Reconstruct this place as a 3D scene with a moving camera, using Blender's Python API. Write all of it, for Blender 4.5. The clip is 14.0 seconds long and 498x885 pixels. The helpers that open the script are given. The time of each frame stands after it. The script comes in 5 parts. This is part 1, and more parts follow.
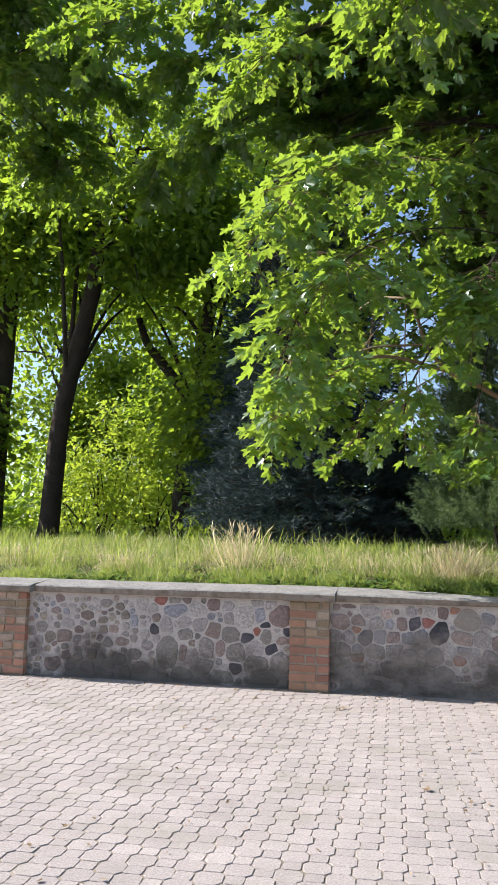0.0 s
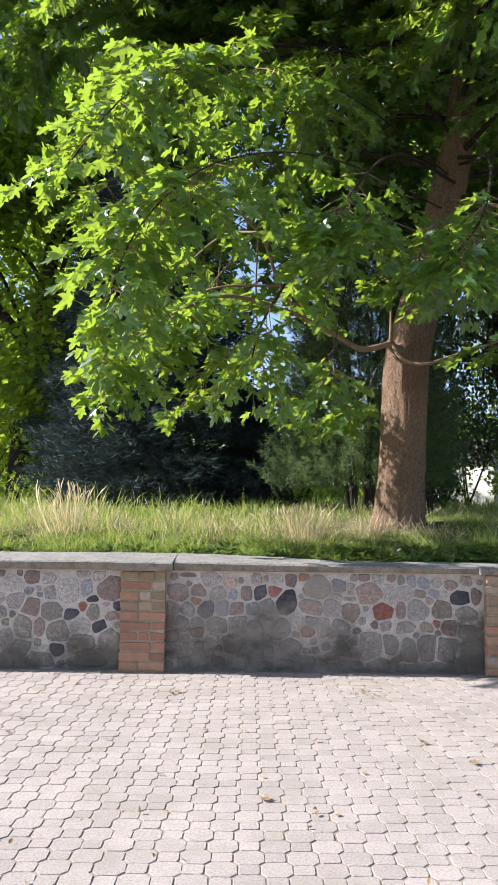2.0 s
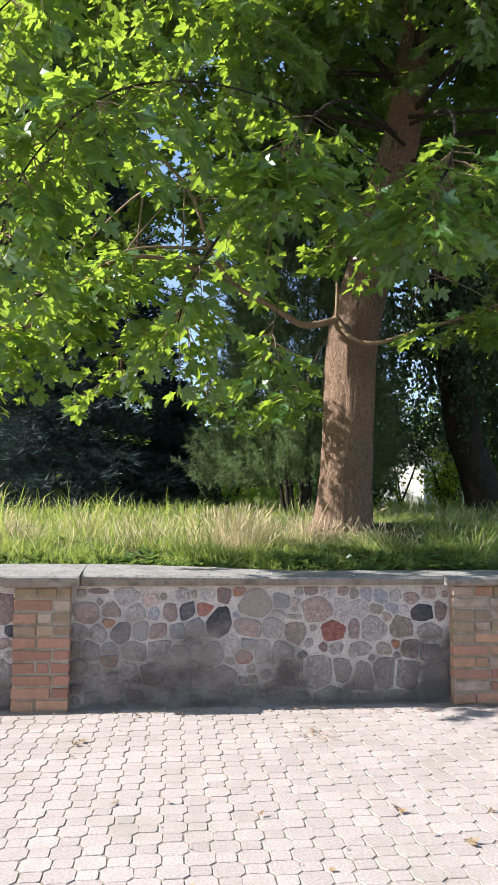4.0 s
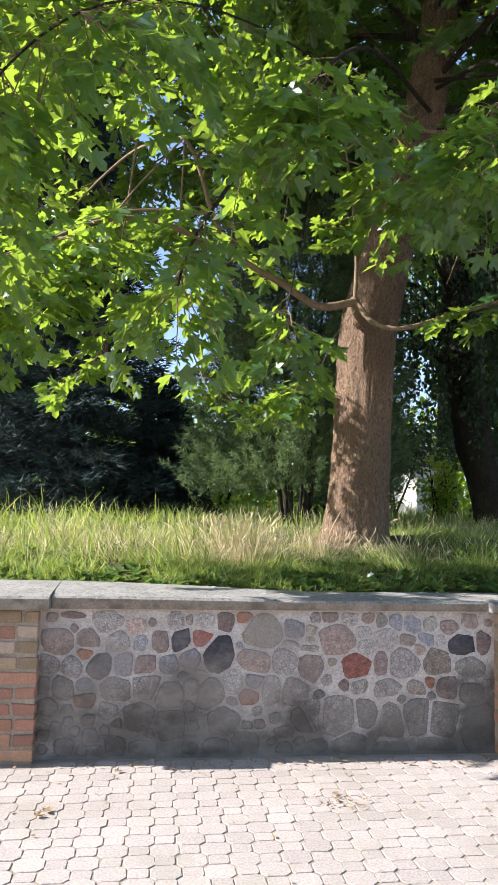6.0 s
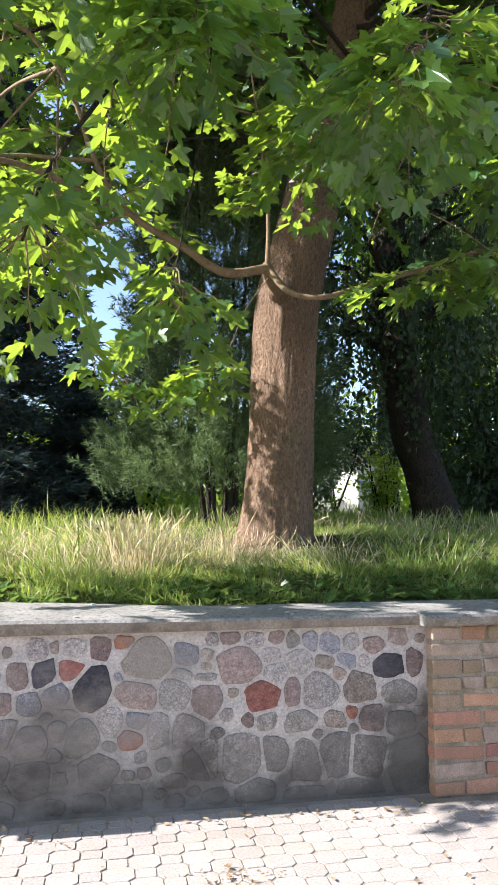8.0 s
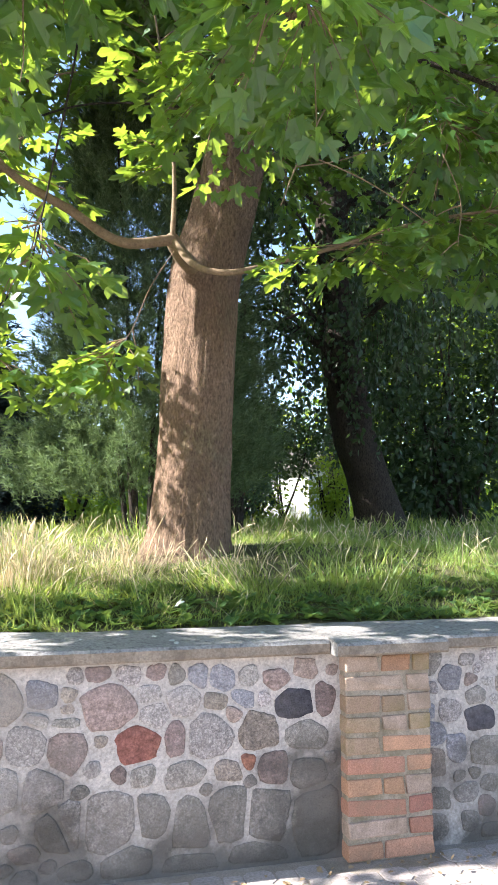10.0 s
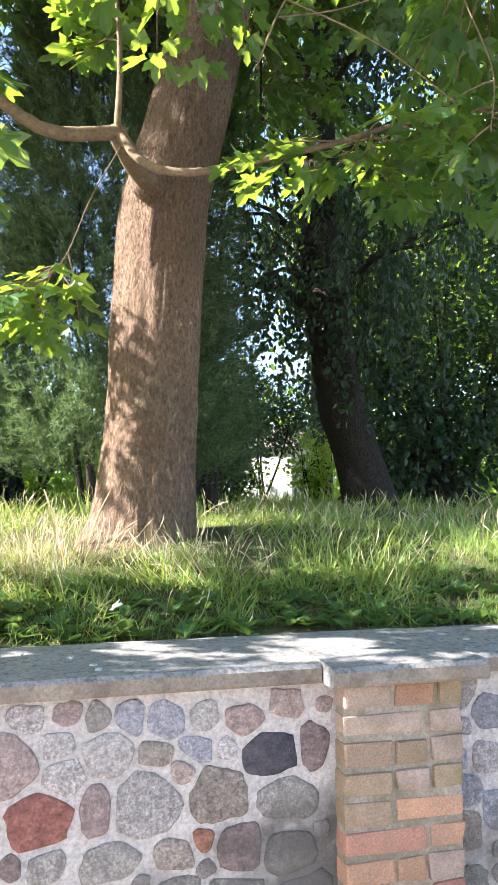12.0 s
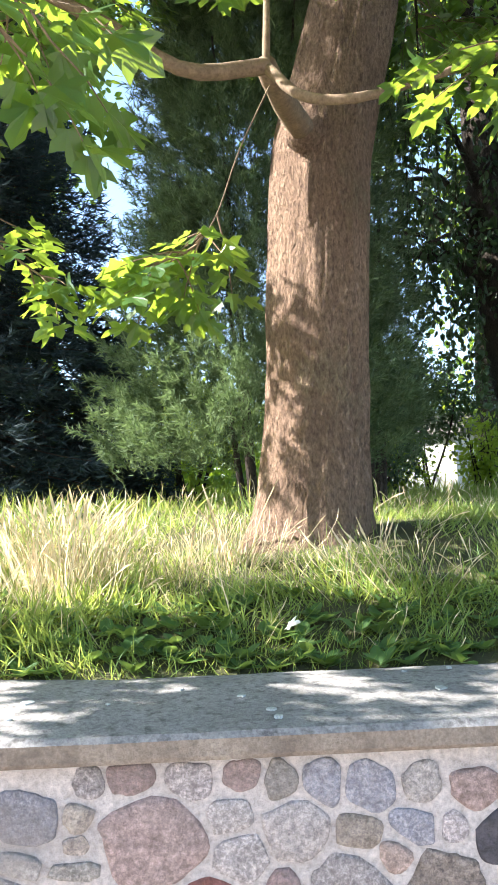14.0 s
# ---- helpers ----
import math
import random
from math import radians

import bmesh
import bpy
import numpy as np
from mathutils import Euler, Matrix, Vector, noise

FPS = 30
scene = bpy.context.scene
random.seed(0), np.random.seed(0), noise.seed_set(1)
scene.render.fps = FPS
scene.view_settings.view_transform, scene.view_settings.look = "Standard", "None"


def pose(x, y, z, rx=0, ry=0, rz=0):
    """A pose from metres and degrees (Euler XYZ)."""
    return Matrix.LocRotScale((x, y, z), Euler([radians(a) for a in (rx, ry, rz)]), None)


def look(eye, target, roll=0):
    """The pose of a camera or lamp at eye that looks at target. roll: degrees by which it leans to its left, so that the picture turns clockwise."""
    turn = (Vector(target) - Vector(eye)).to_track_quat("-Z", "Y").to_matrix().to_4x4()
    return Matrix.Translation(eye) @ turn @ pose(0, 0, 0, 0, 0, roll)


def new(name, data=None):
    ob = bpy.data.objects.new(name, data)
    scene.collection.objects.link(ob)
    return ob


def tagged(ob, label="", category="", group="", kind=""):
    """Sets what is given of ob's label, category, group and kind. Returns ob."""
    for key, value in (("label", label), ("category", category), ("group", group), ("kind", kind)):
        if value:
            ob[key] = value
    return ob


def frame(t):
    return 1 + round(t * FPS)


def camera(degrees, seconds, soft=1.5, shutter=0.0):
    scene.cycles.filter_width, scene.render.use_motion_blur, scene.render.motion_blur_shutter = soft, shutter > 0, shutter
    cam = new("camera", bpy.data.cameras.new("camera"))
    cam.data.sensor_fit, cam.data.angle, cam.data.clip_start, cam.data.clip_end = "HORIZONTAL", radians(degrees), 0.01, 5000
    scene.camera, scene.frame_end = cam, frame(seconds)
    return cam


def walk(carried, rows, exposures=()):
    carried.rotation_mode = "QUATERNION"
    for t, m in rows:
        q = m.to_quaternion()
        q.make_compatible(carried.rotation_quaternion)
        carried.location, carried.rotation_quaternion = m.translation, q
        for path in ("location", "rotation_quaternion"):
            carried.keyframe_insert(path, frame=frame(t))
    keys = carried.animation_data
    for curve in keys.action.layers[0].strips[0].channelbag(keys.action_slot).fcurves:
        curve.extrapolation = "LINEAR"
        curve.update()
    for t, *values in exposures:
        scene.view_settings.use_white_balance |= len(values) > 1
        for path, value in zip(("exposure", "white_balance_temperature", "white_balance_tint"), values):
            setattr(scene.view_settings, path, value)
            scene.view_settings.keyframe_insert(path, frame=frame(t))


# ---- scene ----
cam = camera(36.3, 14.0, soft=0.95)
PATH = [
    (0, (-0.017, 1.064, 1.356), (-0.396, 3.009, 1.622), 1.2),
    (0.5, (-0.017, 1.25, 1.351), (-0.199, 3.231, 1.557), 1.0),
    (1, (-0.049, 1.484, 1.378), (-0.138, 3.472, 1.582), 1.0),
    (1.5, (-0.006, 1.724, 1.357), (-0.067, 3.714, 1.54), 0.9),
    (2, (0.059, 1.992, 1.367), (0.053, 3.985, 1.538), 0.7),
    (2.5, (0.046, 2.262, 1.39), (0.172, 4.252, 1.55), 0.6),
    (3, (0.049, 2.532, 1.382), (0.222, 4.517, 1.553), 0.4),
    (3.2, (0.061, 2.649, 1.37), (0.251, 4.633, 1.537), 0.2),
    (5.3, (0.056, 3.694, 1.357), (0.244, 5.676, 1.549), 0.5),
    (5.5, (0.058, 3.779, 1.354), (0.277, 5.758, 1.544), 0.9),
    (6, (-0.004, 4.016, 1.364), (0.228, 5.993, 1.561), 1.2),
    (6.5, (0.029, 4.209, 1.331), (0.274, 6.183, 1.538), 0.8),
    (7, (0.172, 4.437, 1.331), (0.425, 6.409, 1.544), 0.4),
    (7.5, (0.294, 4.591, 1.33), (0.618, 6.554, 1.534), -0.6),
    (8, (0.42, 4.777, 1.365), (0.789, 6.733, 1.565), -0.1),
    (8.5, (0.567, 4.932, 1.353), (0.972, 6.88, 1.56), -0.2),
    (9, (0.737, 5.083, 1.379), (1.168, 7.025, 1.591), 0.0),
    (9.2, (0.771, 5.126, 1.38), (1.209, 7.066, 1.589), -0.1),
    (11.3, (1.101, 5.986, 1.349), (1.62, 7.903, 1.587), 0.1),
    (11.5, (1.148, 6.102, 1.354), (1.664, 8.022, 1.573), 0.2),
    (12, (1.183, 6.31, 1.346), (1.704, 8.234, 1.516), -0.2),
    (12.5, (1.232, 6.498, 1.338), (1.681, 8.442, 1.478), -2.7),
    (13, (1.268, 6.656, 1.344), (1.524, 8.634, 1.484), -4.1),
    (13.5, (1.23, 6.741, 1.346), (1.455, 8.723, 1.491), -3.6),
    (14, (1.195, 6.858, 1.353), (1.316, 8.848, 1.511), -1.7),
]
walk(cam, [(t, look(eye, target, roll)) for t, eye, target, roll in PATH],
     [(t, e, 6180, 12) for t, e in ((0, 1.06), (1.5, 1.14), (3, 1.28), (5.5, 1.4), (7.5, 1.57), (9, 1.92), (11.5, 2.46), (14, 2.44))])

# ---- light ----
SUN_EL = 36.0                      # the sun stands to the -x side, a little behind the plane of the wall
world = bpy.data.worlds.new("sky")
scene.world = world
world.use_nodes = True
wn = world.node_tree.nodes
sky = wn.new("ShaderNodeTexSky")
sky.sky_type, sky.sun_disc = "NISHITA", False
sky.sun_elevation, sky.sun_rotation = radians(SUN_EL), radians(273.8)
wn["Background"].inputs["Strength"].default_value = 0.10
world.node_tree.links.new(sky.outputs["Color"], wn["Background"].inputs["Color"])
sun_data = bpy.data.lights.new("sun", "SUN")
sun_data.energy, sun_data.angle, sun_data.color = 5.0, radians(0.55), (1.0, 0.94, 0.85)
sun = new("sun", sun_data)
sun.matrix_world = look((-40, 11.16, 40 * math.tan(radians(SUN_EL))), (0, 8.5, 0))

# ---- tools ----
rng = np.random.default_rng(11)


def link_mesh(name, me, material, parent=None, label=""):
    if material:
        me.materials.append(material)
    ob = new(name, me)
    if parent:
        ob.parent = parent
    if label:
        ob["label"] = label
    return ob


def part(name, bm, material, parent=None, label="", smooth=False):
    """One mesh object from a bmesh, under a thing or a part."""
    me = bpy.data.meshes.new(name)
    bm.to_mesh(me)
    bm.free()
    if smooth:
        me.polygons.foreach_set("use_smooth", [True] * len(me.polygons))
    return link_mesh(name, me, material, parent, label)


def thing(name, label, category, group="", at=(0, 0, 0), kind=""):
    ob = new(name)
    ob.empty_display_size = 0.1
    ob.location = at
    return tagged(ob, label, category, group, kind)


def fast_mesh(name, verts, faces, smooth=False):
    """A mesh from an (n, 3) array and a list of faces of any size."""
    me = bpy.data.meshes.new(name)
    sizes = np.array([len(f) for f in faces], dtype=np.int32)
    flat = np.concatenate([np.asarray(f, dtype=np.int32) for f in faces])
    return fill_mesh(me, np.asarray(verts, dtype=np.float32), flat, sizes, smooth)


def fill_mesh(me, verts, flat, sizes, smooth):
    me.vertices.add(len(verts))
    me.vertices.foreach_set("co", np.ascontiguousarray(verts, dtype=np.float32).ravel())
    me.loops.add(len(flat))
    me.loops.foreach_set("vertex_index", flat.astype(np.int32))
    me.polygons.add(len(sizes))
    starts = np.concatenate([[0], np.cumsum(sizes)[:-1]]).astype(np.int32)
    me.polygons.foreach_set("loop_start", starts)
    me.polygons.foreach_set("use_smooth", np.full(len(sizes), smooth, dtype=bool))
    me.update(calc_edges=True)
    me.validate()
    return me


def scatter(name, shape, frames, places, smooth=False):
    """Copies of a small shape (verts, faces) joined into one mesh: frames (k, 3, 3), places (k, 3)."""
    v, f = shape
    v = np.asarray(v, dtype=np.float64)
    k = len(places)
    pts = np.einsum("kij,nj->kni", frames, v) + np.asarray(places)[:, None, :]
    sizes = np.tile([len(q) for q in f], k)
    one = np.concatenate([np.asarray(q) for q in f])
    flat = (one[None, :] + (np.arange(k) * len(v))[:, None]).ravel()
    return fill_mesh(bpy.data.meshes.new(name), pts.reshape(-1, 3), flat, sizes, smooth)


def unit(a):
    return a / np.maximum(np.linalg.norm(a, axis=-1, keepdims=True), 1e-9)


def basis(tip, up, size):
    """Frames whose second axis is tip and whose third leans to up, scaled by size."""
    tip = unit(tip)
    side = unit(np.cross(tip, up))
    nor = np.cross(side, tip)
    return np.stack([side, tip, nor], axis=-1) * np.asarray(size)[:, None, None]


def curve_points(pts, n):
    """A smooth line of n points through the given ones."""
    p = np.asarray(pts, dtype=float)
    if len(p) == 2:
        return p[0] + np.linspace(0, 1, n)[:, None] * (p[1] - p[0])
    q = np.vstack([2 * p[0] - p[1], p, 2 * p[-1] - p[-2]])
    out = []
    for s in np.linspace(0, len(p) - 1 - 1e-6, n):
        i, u = int(s), s - int(s)
        a, b, c, d = q[i:i + 4]
        out.append(0.5 * (2 * b + (c - a) * u + (2 * a - 5 * b + 4 * c - d) * u * u + (3 * b - a - 3 * c + d) * u ** 3))
    return np.array(out)


def tube(pts, r0, r1, seg=8, rough=0.0, power=1.0):
    """Verts and faces of a tapered, slightly uneven tube."""
    pts = np.asarray(pts)
    n = len(pts)
    tang = unit(np.gradient(pts, axis=0))
    ref = np.where(np.abs(tang[:, 2:3]) > 0.9, [[1.0, 0, 0]], [[0, 0, 1.0]])
    a = unit(np.cross(tang, ref))
    for i in range(1, n):
        a[i] = unit(a[i - 1] - tang[i] * np.dot(a[i - 1], tang[i]))
    b = np.cross(tang, a)
    ang = np.linspace(0, 2 * np.pi, seg, endpoint=False)
    r = r0 + (r1 - r0) * np.linspace(0, 1, n) ** power
    rr = r[:, None] * (1 + rough * rng.normal(size=(n, seg)))
    v = pts[:, None, :] + rr[..., None] * (np.cos(ang)[None, :, None] * a[:, None, :] + np.sin(ang)[None, :, None] * b[:, None, :])
    f = [(i * seg + j, i * seg + (j + 1) % seg, (i + 1) * seg + (j + 1) % seg, (i + 1) * seg + j) for i in range(n - 1) for j in range(seg)]
    f.append(tuple(range((n - 1) * seg, n * seg)))
    return v.reshape(-1, 3), f


def join(pieces):
    verts, faces, o = [], [], 0
    for v, f in pieces:
        verts.append(v)
        faces += [tuple(i + o for i in q) for q in f]
        o += len(v)
    return np.vstack(verts), faces


def box(bm, x0, x1, y0, y1, z0, z1, bevel=0.0, jitter=0.0):
    m = bmesh.ops.create_cube(bm, size=1.0)
    for v in m["verts"]:
        v.co = Vector(((x0 + x1) / 2 + v.co.x * (x1 - x0), (y0 + y1) / 2 + v.co.y * (y1 - y0), (z0 + z1) / 2 + v.co.z * (z1 - z0)))
        if jitter:
            v.co += Vector(rng.normal(size=3) * jitter)
    if bevel:
        edges = list({e for v in m["verts"] for e in v.link_edges})
        bmesh.ops.bevel(bm, geom=edges, offset=bevel, segments=2, affect="EDGES", profile=0.6)
    return bm


# ---- materials ----
def tree_of(name):
    m = bpy.data.materials.new(name)
    m.use_nodes = True
    nt = m.node_tree
    return m, nt, nt.nodes["Principled BSDF"], lambda k: nt.nodes.new(k), nt.links.new


def mixed(nt, a, b, fac, mode="MIX"):
    n = nt.nodes.new("ShaderNodeMix")
    n.data_type, n.blend_type = "RGBA", mode
    for sock, val in ((n.inputs[0], fac), (n.inputs[6], a), (n.inputs[7], b)):
        if isinstance(val, bpy.types.NodeSocket):
            nt.links.new(val, sock)
        elif isinstance(val, (int, float)):
            sock.default_value = val
        else:
            sock.default_value = (*val, 1)
    return n.outputs[2]


def noise_at(nt, scale, stretch=(1, 1, 1), detail=6, rough=0.6, where="position"):
    mp = nt.nodes.new("ShaderNodeMapping")
    mp.inputs["Scale"].default_value = stretch
    if where == "position":
        nt.links.new(nt.nodes.new("ShaderNodeNewGeometry").outputs["Position"], mp.inputs["Vector"])
    else:
        nt.links.new(nt.nodes.new("ShaderNodeTexCoord").outputs["Object"], mp.inputs["Vector"])
    n = nt.nodes.new("ShaderNodeTexNoise")
    n.inputs["Scale"].default_value, n.inputs["Detail"].default_value, n.inputs["Roughness"].default_value = scale, detail, rough
    nt.links.new(mp.outputs["Vector"], n.inputs["Vector"])
    return n.outputs["Fac"]


def ramp(nt, fac, lo, hi, a=0.0, b=1.0):
    r = nt.nodes.new("ShaderNodeMapRange")
    r.inputs["From Min"].default_value, r.inputs["From Max"].default_value = lo, hi
    r.inputs["To Min"].default_value, r.inputs["To Max"].default_value = a, b
    nt.links.new(fac, r.inputs["Value"])
    return r.outputs["Result"]


def surface(name, c1, c2, scale=6.0, fine=60.0, rough=0.85, bump=0.3, depth=0.004, stretch=(1, 1, 1), vary=0.0, islands=False,
            stain=None, stain_at=(0.55, 0.7), stain_scale=1.5, spec=0.3, speck=None):
    """A rough surface: two colours over a broad noise, a fine grain, relief, and some stains."""
    m, nt, p, node, wire = tree_of(name)
    broad = ramp(nt, noise_at(nt, scale, stretch), 0.32, 0.68)
    grain = noise_at(nt, fine, stretch, 4, 0.7)
    col = mixed(nt, c1, c2, broad)
    if speck:
        col = mixed(nt, col, speck, ramp(nt, noise_at(nt, fine * 0.95, (1, 1, 1), 4, 0.8), 0.46, 0.58, 0.0, 0.85))
    shade = node("ShaderNodeHueSaturation")
    wire(col, shade.inputs["Color"])
    val = ramp(nt, grain, 0.25, 0.75, 0.62, 1.38)
    if vary:
        if islands:
            src = node("ShaderNodeNewGeometry").outputs["Random Per Island"]
        else:
            src = node("ShaderNodeObjectInfo").outputs["Random"]
        mul = node("ShaderNodeMath")
        mul.operation = "MULTIPLY"
        wire(val, mul.inputs[0])
        wire(ramp(nt, src, 0, 1, 1 - vary, 1 + vary), mul.inputs[1])
        val = mul.outputs[0]
        wn_ = node("ShaderNodeTexWhiteNoise")
        wn_.noise_dimensions = "1D"
        wire(src, wn_.inputs["W"])
        wire(ramp(nt, wn_.outputs["Value"], 0, 1, 0.5 - vary * 0.05, 0.5 + vary * 0.05), shade.inputs["Hue"])
    wire(val, shade.inputs["Value"])
    col = shade.outputs["Color"]
    if stain:
        col = mixed(nt, col, stain, ramp(nt, noise_at(nt, stain_scale, (1, 1, 1), 8, 0.65), stain_at[0], stain_at[1], 0, 0.85))
    wire(col, p.inputs["Base Color"])
    p.inputs["Roughness"].default_value = rough
    p.inputs["Specular IOR Level"].default_value = spec
    b = node("ShaderNodeBump")
    b.inputs["Strength"].default_value, b.inputs["Distance"].default_value = bump, depth
    wire(grain, b.inputs["Height"])
    wire(b.outputs["Normal"], p.inputs["Normal"])
    return m


def foliage(name, c1, c2, glow, through_light=0.45, rough=0.42, spec=0.4, vary=0.35):
    """Leaves: a slightly glossy skin and light that comes through the blade; every leaf its own tone."""
    m, nt, p, node, wire = tree_of(name)
    src = node("ShaderNodeNewGeometry").outputs["Random Per Island"]
    tone = mixed(nt, c1, c2, src)
    hs = node("ShaderNodeHueSaturation")
    wire(tone, hs.inputs["Color"])
    wire(ramp(nt, noise_at(nt, 9.0), 0.3, 0.7, 1 - vary, 1 + vary), hs.inputs["Value"])
    wire(hs.outputs["Color"], p.inputs["Base Color"])
    p.inputs["Roughness"].default_value, p.inputs["Specular IOR Level"].default_value = rough, spec
    t = node("ShaderNodeBsdfTranslucent")
    wire(mixed(nt, hs.outputs["Color"], glow, 0.75), t.inputs["Color"])
    mx = node("ShaderNodeMixShader")
    mx.inputs["Fac"].default_value = through_light
    wire(p.outputs["BSDF"], mx.inputs[1])
    wire(t.outputs["BSDF"], mx.inputs[2])
    wire(mx.outputs["Shader"], nt.nodes["Material Output"].inputs["Surface"])
    return m


def bark_skin(name, c1, c2, deep, moss):
    """Bark: plates broken by long dark fissures, a fine grain and thin patches of green."""
    m, nt, p, node, wire = tree_of(name)
    fiss = noise_at(nt, 62, (1, 1, 0.42), 6, 0.7)
    plate = noise_at(nt, 80, (1, 1, 0.55), 5, 0.75)
    col = mixed(nt, c1, c2, ramp(nt, noise_at(nt, 3.2, (1, 1, 0.6)), 0.35, 0.65))
    col = mixed(nt, col, moss, ramp(nt, noise_at(nt, 2.1, (1, 1, 0.7), 8, 0.7), 0.55, 0.72, 0, 0.75))
    hs = node("ShaderNodeHueSaturation")
    wire(col, hs.inputs["Color"])
    wire(ramp(nt, plate, 0.3, 0.7, 0.6, 1.4), hs.inputs["Value"])
    wire(mixed(nt, deep, hs.outputs["Color"], ramp(nt, fiss, 0.36, 0.50)), p.inputs["Base Color"])
    p.inputs["Roughness"].default_value, p.inputs["Specular IOR Level"].default_value = 0.95, 0.15
    total = node("ShaderNodeMath")
    total.operation = "MULTIPLY_ADD"
    wire(ramp(nt, fiss, 0.34, 0.58), total.inputs[0])
    total.inputs[1].default_value = 1.6
    wire(plate, total.inputs[2])
    b = node("ShaderNodeBump")
    b.inputs["Strength"].default_value, b.inputs["Distance"].default_value = 1.0, 0.011
    wire(total.outputs[0], b.inputs["Height"])
    wire(b.outputs["Normal"], p.inputs["Normal"])
    return m


PAVER = surface("paver_concrete", (0.375, 0.328, 0.307), (0.318, 0.278, 0.26), 1.6, 90, 0.92, 0.9, 0.004, vary=0.08, stain=(0.26, 0.235, 0.195), stain_at=(0.50, 0.75), stain_scale=2.4)
PAVERS = surface("paver_concrete_joined", (0.375, 0.328, 0.307), (0.318, 0.278, 0.26), 1.6, 90, 0.92, 0.9, 0.004, vary=0.08, islands=True, stain=(0.26, 0.235, 0.195), stain_at=(0.50, 0.75), stain_scale=2.4)
SAND = surface("joint_sand", (0.33, 0.28, 0.235), (0.22, 0.185, 0.15), 5, 200, 0.95, 0.6, 0.003, stain=(0.12, 0.11, 0.07))
SOIL = surface("lawn_soil", (0.10, 0.085, 0.045), (0.06, 0.075, 0.025), 3, 90, 0.95, 0.8, 0.02, stain=(0.16, 0.13, 0.06))
COPING = surface("weathered_coping", (0.295, 0.281, 0.27), (0.21, 0.20, 0.192), 6, 110, 0.92, 1.0, 0.004, stain=(0.095, 0.087, 0.083), stain_at=(0.50, 0.66), stain_scale=38.0)
COPING_EDGE = surface("stained_coping_edge", (0.30, 0.245, 0.19), (0.21, 0.165, 0.125), 7, 110, 0.92, 1.0, 0.005, stain=(0.13, 0.10, 0.075), stain_at=(0.48, 0.66), stain_scale=12.0)
LICHEN = surface("lichen", (0.44, 0.455, 0.43), (0.34, 0.355, 0.34), 30, 200, 0.95, 0.4, 0.002)


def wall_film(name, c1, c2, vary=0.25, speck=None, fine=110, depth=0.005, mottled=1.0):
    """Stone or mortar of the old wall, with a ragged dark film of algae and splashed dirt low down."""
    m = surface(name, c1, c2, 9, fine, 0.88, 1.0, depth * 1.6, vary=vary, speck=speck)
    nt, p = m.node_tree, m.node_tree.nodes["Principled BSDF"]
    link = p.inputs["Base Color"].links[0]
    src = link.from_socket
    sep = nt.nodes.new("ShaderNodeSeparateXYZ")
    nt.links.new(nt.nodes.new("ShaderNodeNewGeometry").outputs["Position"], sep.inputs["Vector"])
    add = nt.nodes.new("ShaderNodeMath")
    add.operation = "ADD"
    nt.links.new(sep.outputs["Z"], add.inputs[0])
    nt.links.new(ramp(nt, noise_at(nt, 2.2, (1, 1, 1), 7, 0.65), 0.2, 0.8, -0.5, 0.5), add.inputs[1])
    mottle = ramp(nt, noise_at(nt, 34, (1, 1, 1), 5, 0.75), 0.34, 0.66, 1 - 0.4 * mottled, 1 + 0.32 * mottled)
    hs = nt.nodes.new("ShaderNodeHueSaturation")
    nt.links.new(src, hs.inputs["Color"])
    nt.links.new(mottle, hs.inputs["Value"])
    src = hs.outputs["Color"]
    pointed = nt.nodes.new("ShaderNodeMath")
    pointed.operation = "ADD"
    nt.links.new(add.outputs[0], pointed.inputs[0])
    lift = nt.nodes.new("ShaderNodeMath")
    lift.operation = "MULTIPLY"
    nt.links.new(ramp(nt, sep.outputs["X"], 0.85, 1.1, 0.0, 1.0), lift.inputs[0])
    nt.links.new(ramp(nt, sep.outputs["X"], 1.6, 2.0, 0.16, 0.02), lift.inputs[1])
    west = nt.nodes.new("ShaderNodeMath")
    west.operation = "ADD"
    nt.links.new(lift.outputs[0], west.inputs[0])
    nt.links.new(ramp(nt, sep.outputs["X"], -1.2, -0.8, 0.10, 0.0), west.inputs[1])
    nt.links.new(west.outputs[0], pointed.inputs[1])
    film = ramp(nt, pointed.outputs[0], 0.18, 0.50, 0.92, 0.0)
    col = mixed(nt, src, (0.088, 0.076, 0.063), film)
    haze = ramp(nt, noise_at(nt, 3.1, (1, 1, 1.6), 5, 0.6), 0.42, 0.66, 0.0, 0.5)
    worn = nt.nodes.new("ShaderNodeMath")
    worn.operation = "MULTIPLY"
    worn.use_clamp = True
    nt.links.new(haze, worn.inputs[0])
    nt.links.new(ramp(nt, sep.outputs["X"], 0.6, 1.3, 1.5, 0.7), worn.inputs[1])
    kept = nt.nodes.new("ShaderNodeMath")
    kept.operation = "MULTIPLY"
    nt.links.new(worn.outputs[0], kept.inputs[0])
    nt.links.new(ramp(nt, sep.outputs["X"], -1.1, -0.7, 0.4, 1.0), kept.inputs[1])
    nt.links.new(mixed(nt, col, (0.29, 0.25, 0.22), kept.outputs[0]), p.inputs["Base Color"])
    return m


